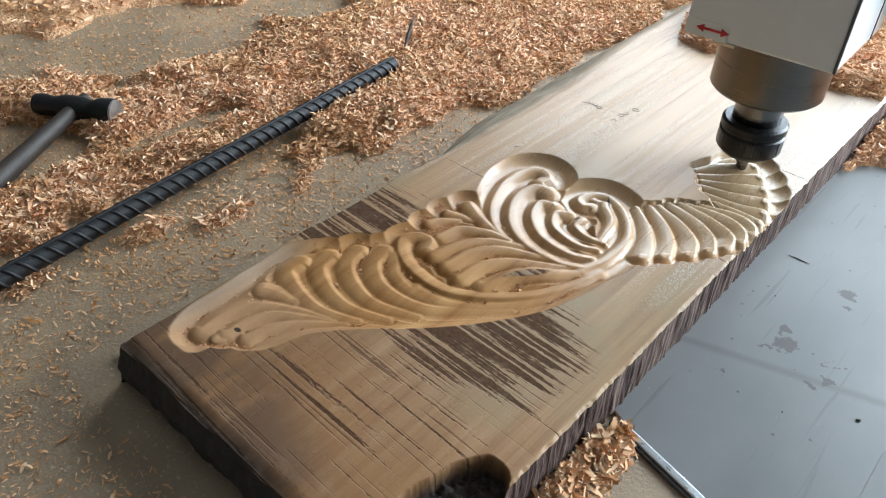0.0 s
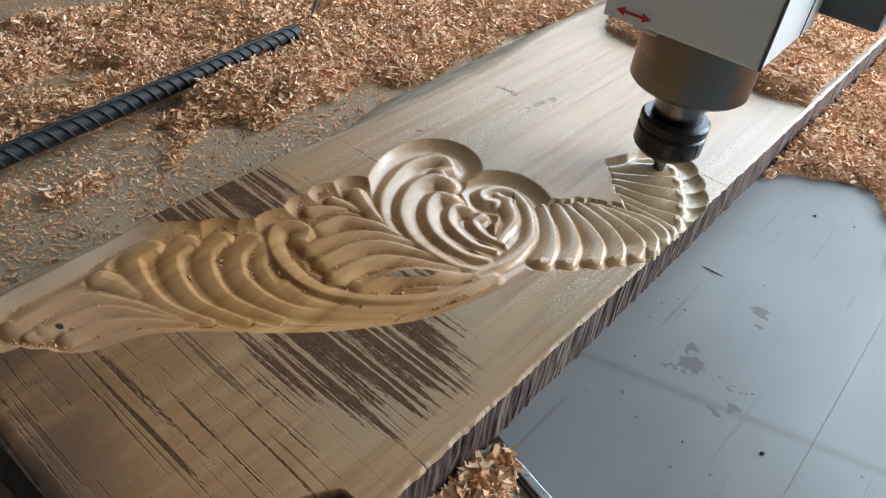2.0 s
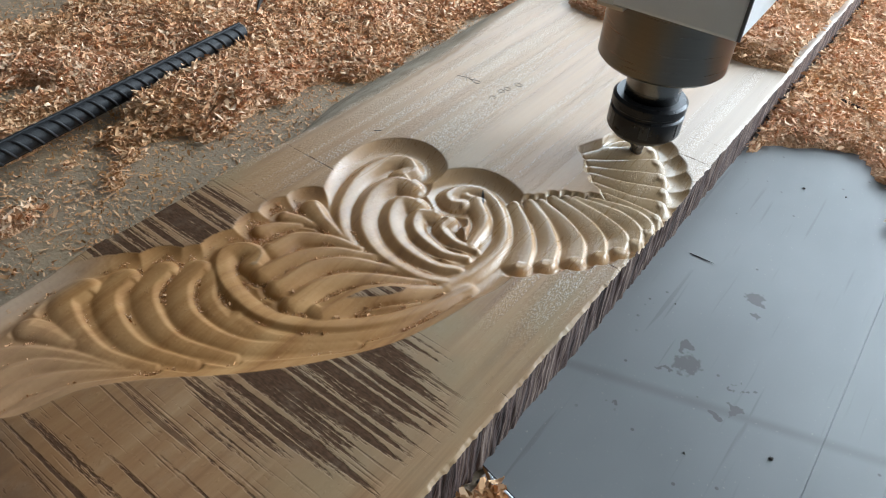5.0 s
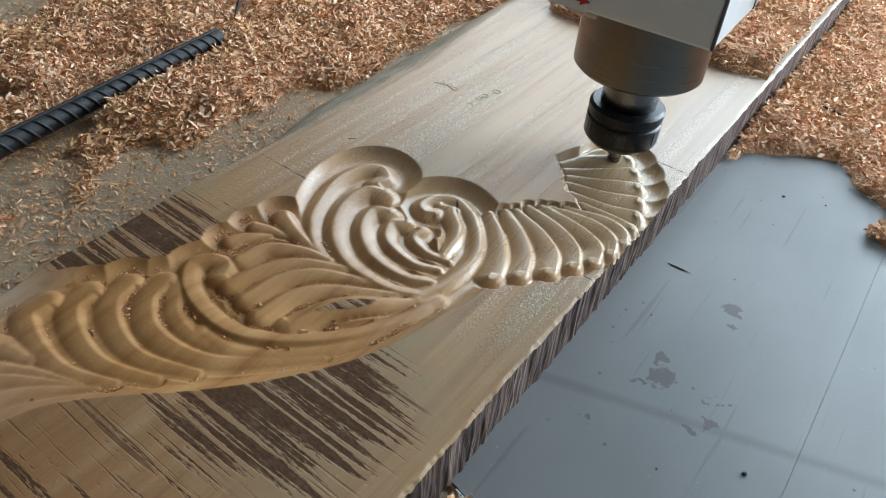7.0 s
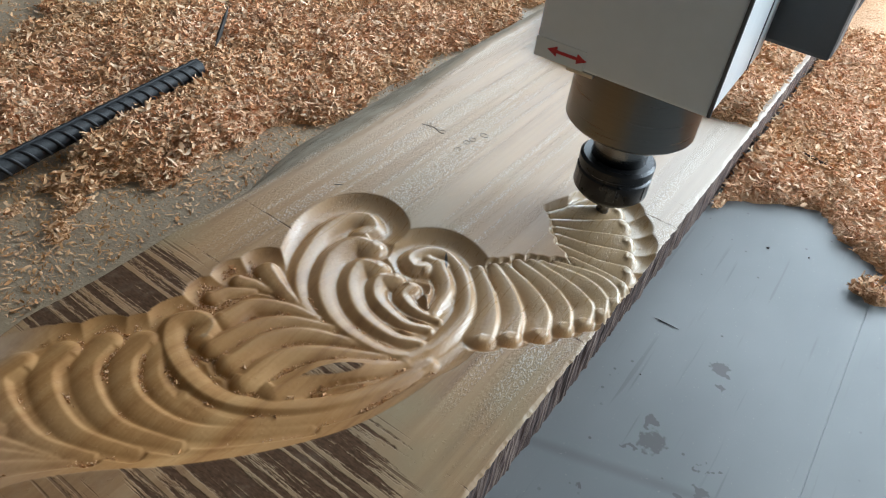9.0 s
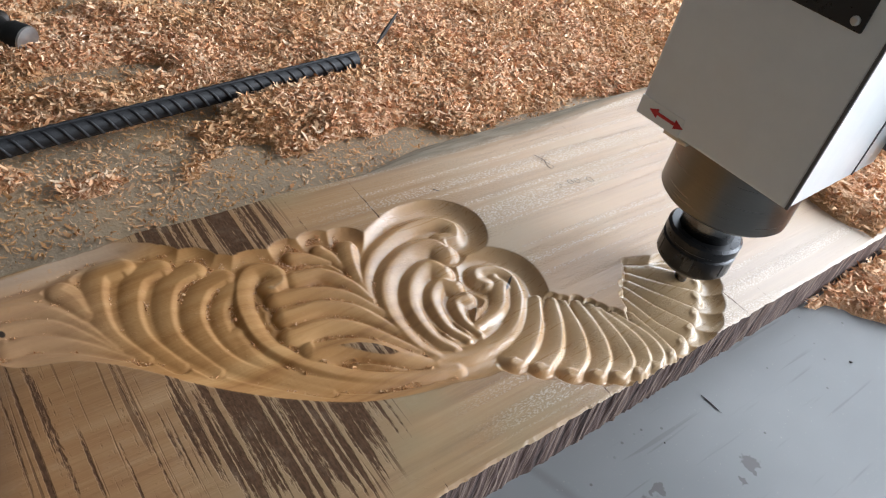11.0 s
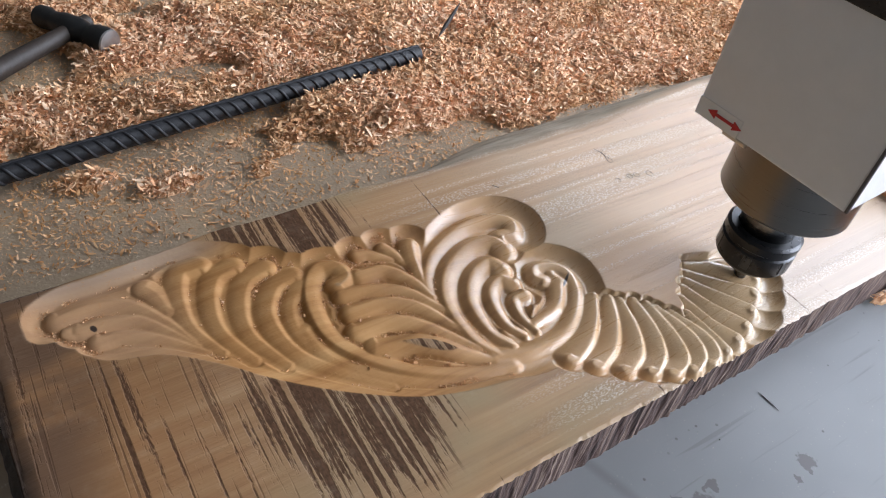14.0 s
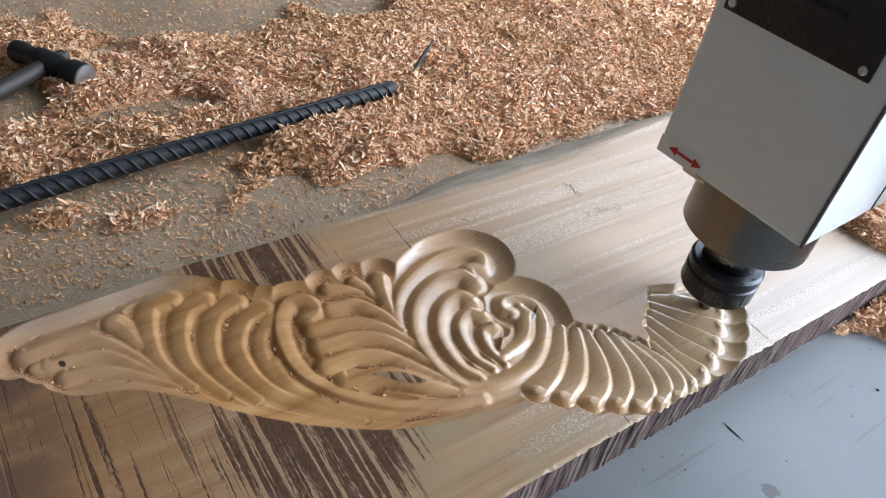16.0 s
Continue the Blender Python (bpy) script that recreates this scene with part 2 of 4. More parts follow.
def dust_material():
    k = Tree("dusty_board_bed", 0.62)
    base = k.ramp(k.noise(k.scaled(7, 7, 7), 1, 4), (0.35, (0.245, 0.178, 0.114)), (0.65, (0.330, 0.248, 0.168)))
    speck = k.step(k.noise(k.scaled(330, 330, 330), 1, 3, 0.65), 0.58, 0.70)
    base = k.mix(k.math("MULTIPLY", speck, 0.65), base, (0.55, 0.46, 0.34))
    warm = k.step(k.noise(k.scaled(14, 14, 14), 1, 3), 0.48, 0.66)
    base = k.mix(k.math("MULTIPLY", warm, 0.28), base, (0.42, 0.28, 0.14))
    k.bump(k.noise(k.scaled(420, 420, 420), 1, 3), 0.5, 0.001)
    return k.done(base, k.math("ADD", 0.45, k.math("MULTIPLY", speck, 0.3)))


def sheet_material():
    k = Tree("grey_sheet_metal", 0.36, 0.0, 0.16)
    x, y, z = k.xyz()
    c = k.ramp(k.noise(k.scaled(5, 3, 5), 1, 4), (0.3, (0.120, 0.122, 0.122)), (0.7, (0.200, 0.200, 0.198)))
    wob = k.t.nodes.new("ShaderNodeTexNoise")
    wob.inputs["Scale"].default_value, wob.inputs["Detail"].default_value = 150, 4
    k.put(wob.inputs["Vector"], k.co)
    off = k.t.nodes.new("ShaderNodeVectorMath")
    off.operation = "MULTIPLY_ADD"
    k.put(off.inputs[0], wob.outputs[1])
    off.inputs[1].default_value, off.inputs[2].default_value = (0.020, 0.020, 0), (-0.010, -0.010, 0)
    moved = k.t.nodes.new("ShaderNodeVectorMath")
    k.put(moved.inputs[0], k.co)
    k.put(moved.inputs[1], off.outputs[0])

    def spot(cx, cy, r):
        d = k.t.nodes.new("ShaderNodeVectorMath")
        d.operation = "DISTANCE"
        k.put(d.inputs[0], moved.outputs[0])
        d.inputs[1].default_value = (cx, cy, 0.0)
        return k.step(d.outputs["Value"], r, r * 0.72)

    stain = None
    for cx, cy, r in ((0.110, 0.259, 0.0085), (0.124, 0.337, 0.007), (0.129, 0.322, 0.004), (0.106, 0.272, 0.004), (0.101, 0.249, 0.003),
                      (0.143, 0.247, 0.004), (0.135, 0.237, 0.0025), (0.146, 0.266, 0.0028), (0.138, 0.261, 0.0022), (0.092, 0.212, 0.0022)):
        s = spot(cx, cy, r)
        stain = s if stain is None else k.math("MAXIMUM", stain, s)
    fleck = k.step(k.voronoi(k.scaled(85, 85, 1), 1.0), 0.10, 0.06)
    fleck = k.math("MULTIPLY", fleck, k.step(k.noise(k.scaled(30, 30, 1), 1, 2), 0.5, 0.58))
    drag = k.math("MULTIPLY", k.step(k.noise(k.scaled(210, 9, 1, 12), 1, 2), 0.62, 0.72), 0.30)
    stain = k.math("MAXIMUM", k.math("MULTIPLY", stain, 0.75), k.math("MAXIMUM", k.math("MULTIPLY", fleck, 0.8), drag))
    # a faint darker line across the sheet
    line = k.math("ABSOLUTE", k.math("SUBTRACT", k.math("SUBTRACT", y, 0.202), k.math("MULTIPLY", x, 0.29)))
    faint_line = k.math("MULTIPLY", k.step(line, 0.006, 0.0), 0.35)
    c = k.mix(k.math("MAXIMUM", stain, faint_line), c, (0.080, 0.074, 0.068))
    dust = k.step(k.noise(k.scaled(600, 600, 1), 1, 2), 0.68, 0.75)
    c = k.mix(k.math("MULTIPLY", dust, 0.3), c, (0.42, 0.38, 0.32))
    k.bump(k.noise(k.scaled(14, 5, 1), 1, 3), 0.15, 0.002)
    r = k.math("ADD", 0.26, k.math("MULTIPLY", k.noise(k.scaled(34, 13, 1), 1, 5, 0.65), 0.32))
    return k.done(c, k.math("ADD", r, k.math("MULTIPLY", stain, 0.12)))


def turned_steel(name, colour, rough):
    k = Tree(name, rough, 1.0)
    rings = k.noise(k.scaled(20, 20, 900), 1, 3)
    c = k.mix(rings, tuple(v * 0.8 for v in colour), colour)
    k.bump(rings, 0.12, 0.0004)
    return k.done(c, k.math("ADD", rough - 0.08, k.math("MULTIPLY", rings, 0.16)))


M_BOARD, M_SIDE = board_material(), side_material()
M_CHIP, M_STRAY, M_HEAP = chip_material("wood_shavings"), chip_material("stray_shavings", orange=0.45), chip_material("shavings_heap", True)
M_BED, M_SHEET = dust_material(), sheet_material()
M_BODY = plain("silver_anodised_housing", (0.74, 0.78, 0.80), 0.42, 0.15, 0.05, 90, 0.0002)
M_COLLAR = turned_steel("turned_steel_collar", (0.21, 0.20, 0.185), 0.30)
M_SHAFT = turned_steel("polished_shaft", (0.20, 0.20, 0.20), 0.24)
M_NUT = plain("black_oxide_steel", (0.016, 0.016, 0.018), 0.30, 0.55, 0.2, 120)
M_BLACK = plain("black_panel", (0.012, 0.012, 0.014), 0.30, 0, 0.1, 80)
M_PLATE = plain("dark_grey_casting", (0.10, 0.10, 0.105), 0.5, 0.3, 0.15, 40, 0.0004)
M_SCREW = plain("zinc_screw", (0.6, 0.6, 0.58), 0.3, 1.0)
M_CARBIDE = plain("carbide_cutter", (0.16, 0.16, 0.17), 0.25, 1.0)
M_STICKER = plain("white_sticker", (0.74, 0.77, 0.76), 0.5, 0, 0.04)
M_RED = plain("red_print", (0.52, 0.03, 0.035), 0.5, 0, 0.1)
M_REBAR = plain("blued_rebar_steel", (0.0055, 0.0055, 0.0075), 0.6, 0.0, 0.4, 150, 0.0004)
M_HAMMER = plain("blackened_hammer_steel", (0.016, 0.016, 0.016), 0.42, 0.4, 0.35, 120, 0.0003)
M_FACE = plain("worn_bright_steel", (0.42, 0.41, 0.40), 0.38, 1.0, 0.2, 200)
# the handle lies in shade; that darkness is put into its colour
M_HANDLE = plain("shade_dark_wooden_handle", (0.026, 0.017, 0.012), 0.6, 0, 0.3, 60, 0.0004)
M_STRIP = plain("bright_aluminium_strip", (0.55, 0.57, 0.58), 0.3, 1.0, 0.15, 150)
M_SLIVER = plain("dark_splinter", (0.03, 0.022, 0.018), 0.7, 0, 0.3)
M_WALL = plain("lime_washed_wall", (0.34, 0.33, 0.31), 0.85, 0, 0.08, 3, 0.002)
M_CEIL = plain("ceiling_boards", (0.44, 0.43, 0.41), 0.85, 0, 0.1, 3)
M_FLOOR = plain("concrete_floor", (0.25, 0.23, 0.20), 0.8, 0, 0.15, 6, 0.002)
M_FRAME = plain("painted_window_frame", (0.30, 0.33, 0.34), 0.5, 0, 0.08)
M_INK = plain("pencil_lines", (0.10, 0.08, 0.07), 0.7, 0, 0.1)


# ---- building helpers ----
def mesh_of(name, bm, material, smooth=False):
    me = bpy.data.meshes.new(name)
    bm.to_mesh(me)
    bm.free()
    me.materials.append(material)
    if smooth:
        me.shade_smooth()
    return me


def part(name, bm, material, parent=None, label="", smooth=False):
    ob = new(name, mesh_of(name, bm, material, smooth))
    ob.parent = parent
    return tagged(ob, label)


def box(bm, lo, hi, bevel=0.0, m=None):
    lo, hi = Vector(lo), Vector(hi)
    fresh = bmesh.ops.create_cube(bm, size=1, matrix=Matrix.Translation((lo + hi) / 2) @ Matrix.Diagonal((*(hi - lo), 1)))["verts"]
    if bevel:
        edges = list({e for v in fresh for e in v.link_edges})
        fresh = bmesh.ops.bevel(bm, geom=edges, offset=bevel, segments=2, affect="EDGES", profile=0.5)["verts"]
    if m is not None:
        bmesh.ops.transform(bm, matrix=m, verts=list({v for v in fresh}))
    return bm


def slab(lo, hi, bevel=0.0):
    return box(bmesh.new(), lo, hi, bevel)


def lathe(rows, n=48, m=None):
    """A turned body from rows of radius and height."""
    bm = bmesh.new()
    rings = []
    for r, z in rows:
        rings.append([bm.verts.new((r * math.cos(2 * math.pi * i / n), r * math.sin(2 * math.pi * i / n), z)) for i in range(n)])
    for a, b in zip(rings, rings[1:]):
        for i in range(n):
            bm.faces.new((a[i], a[(i + 1) % n], b[(i + 1) % n], b[i]))
    bm.faces.new(rings[0][::-1])
    bm.faces.new(rings[-1])
    bmesh.ops.recalc_face_normals(bm, faces=bm.faces)
    if m is not None:
        bm.transform(m)
    return bm


def sharp(ob, degrees=35):
    """Smooth shading with creases at sharp edges."""
    me = ob.data
    me.shade_smooth()
    bm = bmesh.new()
    bm.from_mesh(me)
    for e in bm.edges:
        if len(e.link_faces) == 2 and e.calc_face_angle(0) > radians(degrees):
            e.smooth = False
    bm.to_mesh(me)
    bm.free()
    return ob


def smoothstep(v, lo, hi):
    u = np.clip((v - lo) / (hi - lo), 0, 1)
    return u * u * (3 - 2 * u)


class Grain:
    """Smooth value noise on a plane, for numpy arrays."""

    def __init__(self, seed):
        self.table = np.random.RandomState(seed).rand(256, 256)

    def one(self, x, y):
        xi, yi = np.floor(x).astype(int), np.floor(y).astype(int)
        u, v = x - xi, y - yi
        u, v = u * u * (3 - 2 * u), v * v * (3 - 2 * v)
        t = self.table
        a, b = t[xi % 256, yi % 256], t[(xi + 1) % 256, yi % 256]
        c, d = t[xi % 256, (yi + 1) % 256], t[(xi + 1) % 256, (yi + 1) % 256]
        return a + (b - a) * u + (c - a) * v + (a - b - c + d) * u * v

    def __call__(self, x, y, octaves=3):
        total, amp, size = 0, 0.5, 0
        for i in range(octaves):
            total = total + amp * self.one(x * 2 ** i + 17.3 * i, y * 2 ** i + 5.1 * i)
            size += amp
            amp *= 0.5
        return total / size


GRAIN = Grain(4)


# ---- workshop ----
def wall_with_opening(name, length, height, a, b, c, d, m):
    """A wall along x, 0.16 m thick, with an opening from a to b and from sill c to head d."""
    bm = bmesh.new()
    box(bm, (0, 0, 0), (a, 0.16, height))
    box(bm, (b, 0, 0), (length, 0.16, height))
    box(bm, (a, 0, 0), (b, 0.16, c))
    box(bm, (a, 0, d), (b, 0.16, height))
    bm.transform(m)
    return tagged(part(name, bm, M_WALL), "plain lime-washed workshop wall with a wide opening", "wall", kind="structure")


def window_at(name, a, b, c, d, m, posts):
    root = tagged(new(name), "wide workshop opening with a grey painted frame", "window", kind="structure")
    for i in range(posts + 1):
        u = a + (b - a) * i / posts
        bm = slab((u - 0.03, 0.10, c), (u + 0.03, 0.15, d), 0.004)
        bm.transform(m)
        part("window_frame", bm, M_FRAME, root)
    for v in (c, d):
        bm = slab((a, 0.095, v - 0.03), (b, 0.155, v + 0.03), 0.004)
        bm.transform(m)
        part("window_sill" if v == c else "window_frame", bm, M_FRAME, root)


FLOOR_Z = -0.82
north, east = pose(-3, 1.55, FLOOR_Z), pose(1.5, 3, FLOOR_Z, 0, 0, -90)
bm = bmesh.new()
for lo, hi in (((0, 0, 0), (2.0, 0.16, 3.8)), ((3.0, 0, 0), (3.1, 0.16, 3.8)), ((4.45, 0, 0), (6, 0.16, 3.8)), ((2.0, 0, 0), (3.0, 0.16, 1.02)), ((2.0, 0, 2.48), (3.0, 0.16, 3.8)),
               ((3.1, 0, 0), (4.45, 0.16, 1.02)), ((3.1, 0, 2.14), (4.45, 0.16, 3.8))):
    box(bm, lo, hi)
bm.transform(north)
tagged(part("wall_north", bm, M_WALL), "plain lime-washed workshop wall with two openings", "wall", kind="structure")
wall_with_opening("wall_east", 6, 3.8, 1.52, 2.38, 1.00, 2.32, east)
tagged(part("wall_west", slab((-3.16, -3, FLOOR_Z), (-3, 3, FLOOR_Z + 3.8)), M_WALL), "plain lime-washed workshop wall", "wall", kind="structure")
tagged(part("wall_south", slab((-3, -3.16, FLOOR_Z), (3, -3, FLOOR_Z + 3.8)), M_WALL), "plain lime-washed workshop wall", "wall", kind="structure")
window_at("window_1", 3.1, 4.45, 1.02, 2.14, north, 2)
window_at("window_3", 2.0, 3.0, 1.02, 2.48, north, 2)
window_at("window_2", 1.52, 2.38, 1.00, 2.32, east, 3)
tagged(part("ceiling", slab((-3.16, -3.16, FLOOR_Z + 3.8), (3.16, 3.16, FLOOR_Z + 3.95)), M_CEIL), "plain workshop ceiling", "ceiling", kind="structure")
tagged(part("floor", slab((-3.16, -3.16, FLOOR_Z - 0.1), (3.16, 3.16, FLOOR_Z)), M_FLOOR), "bare concrete workshop floor", "floor", kind="structure")

# the machine's bed
bed = tagged(new("machine_table"), "wide flat router bed under grey sawdust", "machine table")
part("bed_top", slab((-1.25, -0.95, -0.045), (0.95, 1.36, -0.003), 0.002), M_BED, bed, "dusty grey-brown bed board")
for lx in (-1.15, 0.85):
    for ly in (-0.85, 1.26):
        part("leg", slab((lx - 0.05, ly - 0.05, FLOOR_Z), (lx + 0.05, ly + 0.05, -0.045), 0.004), M_PLATE, bed)
    part("side_beam", slab((lx - 0.045, -0.8, -0.17), (lx + 0.045, 1.2, -0.0455), 0.004), M_PLATE, bed)


def metal_sheet(x0, x1, label):
    """A thin sheet on the bed; its near edge runs a little askew."""
    bm = slab((x0, 0.0, -0.0028), (x1, 1.34, 0.0))
    for v in bm.verts:
        if v.co.y < 0.5:
            v.co.y = 0.153 - 0.243 * v.co.x
    ob = part("metal_sheet", bm, M_SHEET)
    return tagged(ob, label, "metal sheet", "sheets on the bed")


metal_sheet(0.02, 0.1850, "scuffed blue-grey metal sheet under the edge of the board")
metal_sheet(0.1852, 0.93, "wide scuffed blue-grey metal sheet on the bed")

a, b = Vector((0.063, 0.1345, 0)), Vector((0.30, 0.077, 0))
turn = math.degrees(math.atan2(b.y - a.y, b.x - a.x))
strip = tagged(new("edging_strip"), "thin bright aluminium strip along the sheet's edge", "metal strip")
bm = slab((0, -0.0028, -0.0029), ((b - a).length, 0.0022, 0.0012), 0.0008)
bm.transform(pose(a.x, a.y, 0, 0, 0, turn))
part("strip_body", bm, M_STRIP, strip)
# dark strip standing in for the shaded gap along the bright edge
bm = slab((0, -0.0048, -0.0029), ((b - a).length, -0.0031, -0.0004), 0.0004)
bm.transform(pose(a.x, a.y, 0, 0, 0, turn))
part("gap_shade_strip", bm, M_PLATE, strip, "dark strip for the shaded gap")

# ---- the carved board ----
THICK = 0.034
CELL = 0.0007
X0, X1, Y0, YC, Y1 = -0.224, 0.0595, -0.040, 0.425, 1.30
xs = np.arange(X0, X1 + CELL / 2, CELL)
ys = np.concatenate([np.arange(Y0, YC, CELL), np.arange(YC, Y1, 0.004)])
GX, GY = np.meshgrid(xs, ys)
relief = np.full(GX.shape, -99.0)
pocket = np.zeros(GX.shape)


def curve_through(points):
    """A smooth line through the points, with its share of the length and its direction at each step."""
    p = np.array(points, float)
    ext = np.vstack([2 * p[0] - p[1], p, 2 * p[-1] - p[-2]])
    line = []
    for i in range(1, len(ext) - 2):
        for u in np.linspace(0, 1, 26, endpoint=False):
            p0, p1, p2, p3 = ext[i - 1:i + 3]
            line.append(0.5 * (2 * p1 + (p2 - p0) * u + (2 * p0 - 5 * p1 + 4 * p2 - p3) * u * u + (3 * p1 - p0 - 3 * p2 + p3) * u ** 3))
    line = np.array(line + [p[-1]])
    s = np.concatenate([[0], np.cumsum(np.hypot(*np.diff(line, axis=0).T))])
    tan = np.gradient(line, axis=0)
    tan /= np.hypot(*tan.T)[:, None]
    return line, s / s[-1], tan


def near_line(line, pad):
    """The part of the board's grid round a line, the distance of each place from it and the step of the line nearest to it."""
    lo, hi = line.min(0) - pad, line.max(0) + pad
    i0, i1 = np.searchsorted(xs * 1000, (lo[0], hi[0]))
    j0, j1 = np.searchsorted(ys * 1000, (lo[1], hi[1]))
    px, py = GX[j0:j1, i0:i1] * 1000, GY[j0:j1, i0:i1] * 1000
    best = np.full(px.shape, 1e9)
    pick = np.zeros(px.shape, int)
    for k in range(len(line)):
        d = (px - line[k, 0]) ** 2 + (py - line[k, 1]) ** 2
        near = d < best
        best[near], pick[near] = d[near], k
    return (slice(j0, j1), slice(i0, i1)), px, py, np.sqrt(best), pick


def leaf(points, width, rim=6.5, lean=0.30, top=-0.7, fall=3.0, taper=0.6, deep=7.0, swell=0.0, arch=5.2, full=True):
    """A carved leaf in millimetres: a rounded lobe along a curve, broad at its first point and narrow at its last, with its crest
    leaning to one side; round it a hollow of the rim's width sinks below the board's face."""
    line, s, tan = curve_through(points)
    at, px, py, d, pick = near_line(line, width + rim + 4)
    across = np.clip((tan[pick, 0] * (py - line[pick, 1]) - tan[pick, 1] * (px - line[pick, 0])) / np.maximum(d, 0.05), -1, 1)
    cap = (pick == 0) | (pick == len(line) - 1)
    sk = s[pick]
    w = width * (1 - taper * sk ** 1.6)
    u = np.sign(across) * d / w
    av = np.abs(np.where(u > lean, (u - lean) / (1 - lean), (u - lean) / (1 + lean)))
    ahead = np.abs(d / w - lean) / np.where(d / w > lean, 1 - lean, 1 + lean)
    round_end = (1 + across) / 2 * ahead + (1 - across) / 2 * (d / w + lean) / (1 + lean)
    av = np.clip(np.where(cap, round_end, av), 0.0, 1.3)
    short = (u > lean) if lean >= 0 else (u < lean)
    bow = np.where(short & ~cap, av ** 1.08, (0.30 * av ** 1.2 + 0.62 * av ** 3.2) if full else (0.62 * av ** 1.25 + 0.30 * av ** 3))
    size = np.clip(w / 8.0, 0.35, 1.15)
    body = np.where(d <= w, top - fall * sk + swell * np.exp(-((sk - 0.45) / 0.26) ** 2) - arch * size * bow, -99)
    relief[at] = np.maximum(relief[at], body)
    rims = rim * (1 - 0.85 * sk) if taper > 0 else rim
    e = np.clip((d - w) / rims, 0, 1)
    pocket[at] = np.maximum(pocket[at], np.where(d < w + rims, deep * (1 - e ** 2.2), 0))


def trough(points, width, wall, deep):
    """A hollow along a curve with a level floor and sloping walls, in millimetres."""
    line, s, tan = curve_through(points)
    at, px, py, d, pick = near_line(line, width + wall + 2)
    pocket[at] = np.maximum(pocket[at], deep * (1 - np.clip((d - width) / wall, 0, 1)))


# the smooth hollows that bound the leaves on both sides
trough([(-131, -8), (-142, -7), (-148, 6), (-148, 24), (-150, 42), (-154, 58), (-154, 76), (-147, 92)], 0.8, 10.0, 6.2)
trough([(-127, 0), (-112, 10), (-103, 18), (-95, 42), (-76, 66), (-53, 88), (-33, 111), (-17, 134), (-7, 153), (0, 176), (4, 198)], 1.4, 6.6, 4.0)
# three long leaves at the narrow end, with a small bud and a petal
leaf([(-136, -1), (-138, 16), (-131, 34), (-111, 48), (-92, 56)], 8.5, 8, 0.2, -1.0, fall=3.2, deep=5.0, arch=4.4)
leaf([(-124, 7), (-124, 20), (-118, 36), (-104, 47), (-88, 57)], 7.5, 6, 0.2, -1.2, fall=3.2, deep=5.0, arch=4.4)
leaf([(-113, 13), (-111, 25), (-100, 43), (-82, 60)], 6.5, 5, 0.2, -1.6, fall=3.0, deep=5.0, arch=4.2)
leaf([(-125, 1), (-123, 2)], 4.5, 5, 0.0, -1.6, fall=0.5, taper=0.1, deep=5.0, arch=2.4)
leaf([(-140, 45), (-132, 49), (-119, 52)], 7, 3, 0.1, -1.4, fall=2.0, taper=0.3, deep=4.6, arch=3.0)
# the row of crescent leaves
leaf([(-145, 77), (-143, 65), (-124, 58), (-101, 57), (-78, 66)], 8.8, 8, 0.46, -1.2, fall=3.2, taper=0.45, deep=5.4, arch=4.3)
leaf([(-136, 94), (-131, 81), (-113, 72), (-91, 70), (-66, 79)], 8.8, 9, 0.46, -1.2, fall=3.2, taper=0.45, deep=5.4, arch=4.3)
leaf([(-126, 110), (-121, 96), (-104, 86), (-82, 83), (-55, 93)], 8.8, 9, 0.46, -1.2, fall=3.2, taper=0.45, deep=5.4, arch=4.3)
leaf([(-114, 122), (-110, 109), (-95, 98), (-76, 96), (-57, 101), (-40, 114), (-17, 136)], 8.8, 9, 0.46, -1.2, fall=3.6, taper=0.55, deep=5.4, arch=4.3)
leaf([(-105, 124), (-90, 111), (-68, 108), (-46, 116), (-25, 134)], 6.6, 6, 0.25, -2.0, fall=3.2, deep=5.4, arch=3.4)
# the large scroll that closes the row
leaf([(-95, 143), (-99, 150), (-108, 149), (-112, 140), (-102, 129), (-83, 122), (-60, 122), (-38, 134), (-19, 153), (-6, 176), (3, 204)], 7.2, 9, -0.40, -0.3, 2.6, 0.45, 6.5, 0, 5.8)
leaf([(-72, 111), (-48, 116), (-27, 134), (-10, 158), (0, 186)], 6.5, 4, 0.1, -3.0, 1.8, 0.4, 6.0, 0, 3.0)
# the fan of leaves in its lap
leaf([(-96, 159), (-93, 175), (-78, 186), (-62, 190)], 7, 6)
leaf([(-86, 143), (-82, 161), (-72, 178), (-50, 191)], 7.8)
leaf([(-72, 141), (-70, 162), (-59, 178), (-34, 191)], 7.8)
leaf([(-58, 137), (-57, 155), (-46, 172), (-18, 192)], 8.0)
leaf([(-43, 141), (-35, 163), (-17, 184), (1, 206)], 9.0, 5, 0.1, -0.9, 4.2, 0.6, 7.0, 3.6)
# small petals above them
leaf([(-113, 166), (-110, 174), (-101, 184)], 5.5, 9, 0.2, -1.6)
leaf([(-112, 184), (-104, 188), (-92, 190)], 5, 10, 0.2, -2.0)
leaf([(-107, 200), (-93, 195), (-74, 191)], 7, 9, 0.35, -1.0)
# the upper scroll and the leaves coiled inside it
leaf([(-88, 261), (-87, 270), (-97, 275), (-106, 265), (-107, 243), (-96, 214), (-80, 197), (-60, 188)], 8.5, 14, -0.22, -1.4, 2.8, 0.6)
leaf([(-77, 255), (-87, 251), (-88, 233), (-75, 209), (-52, 195), (-24, 194), (-8, 201)], 9.0, 7, -0.25, -1.0, 2.6, 0.55)
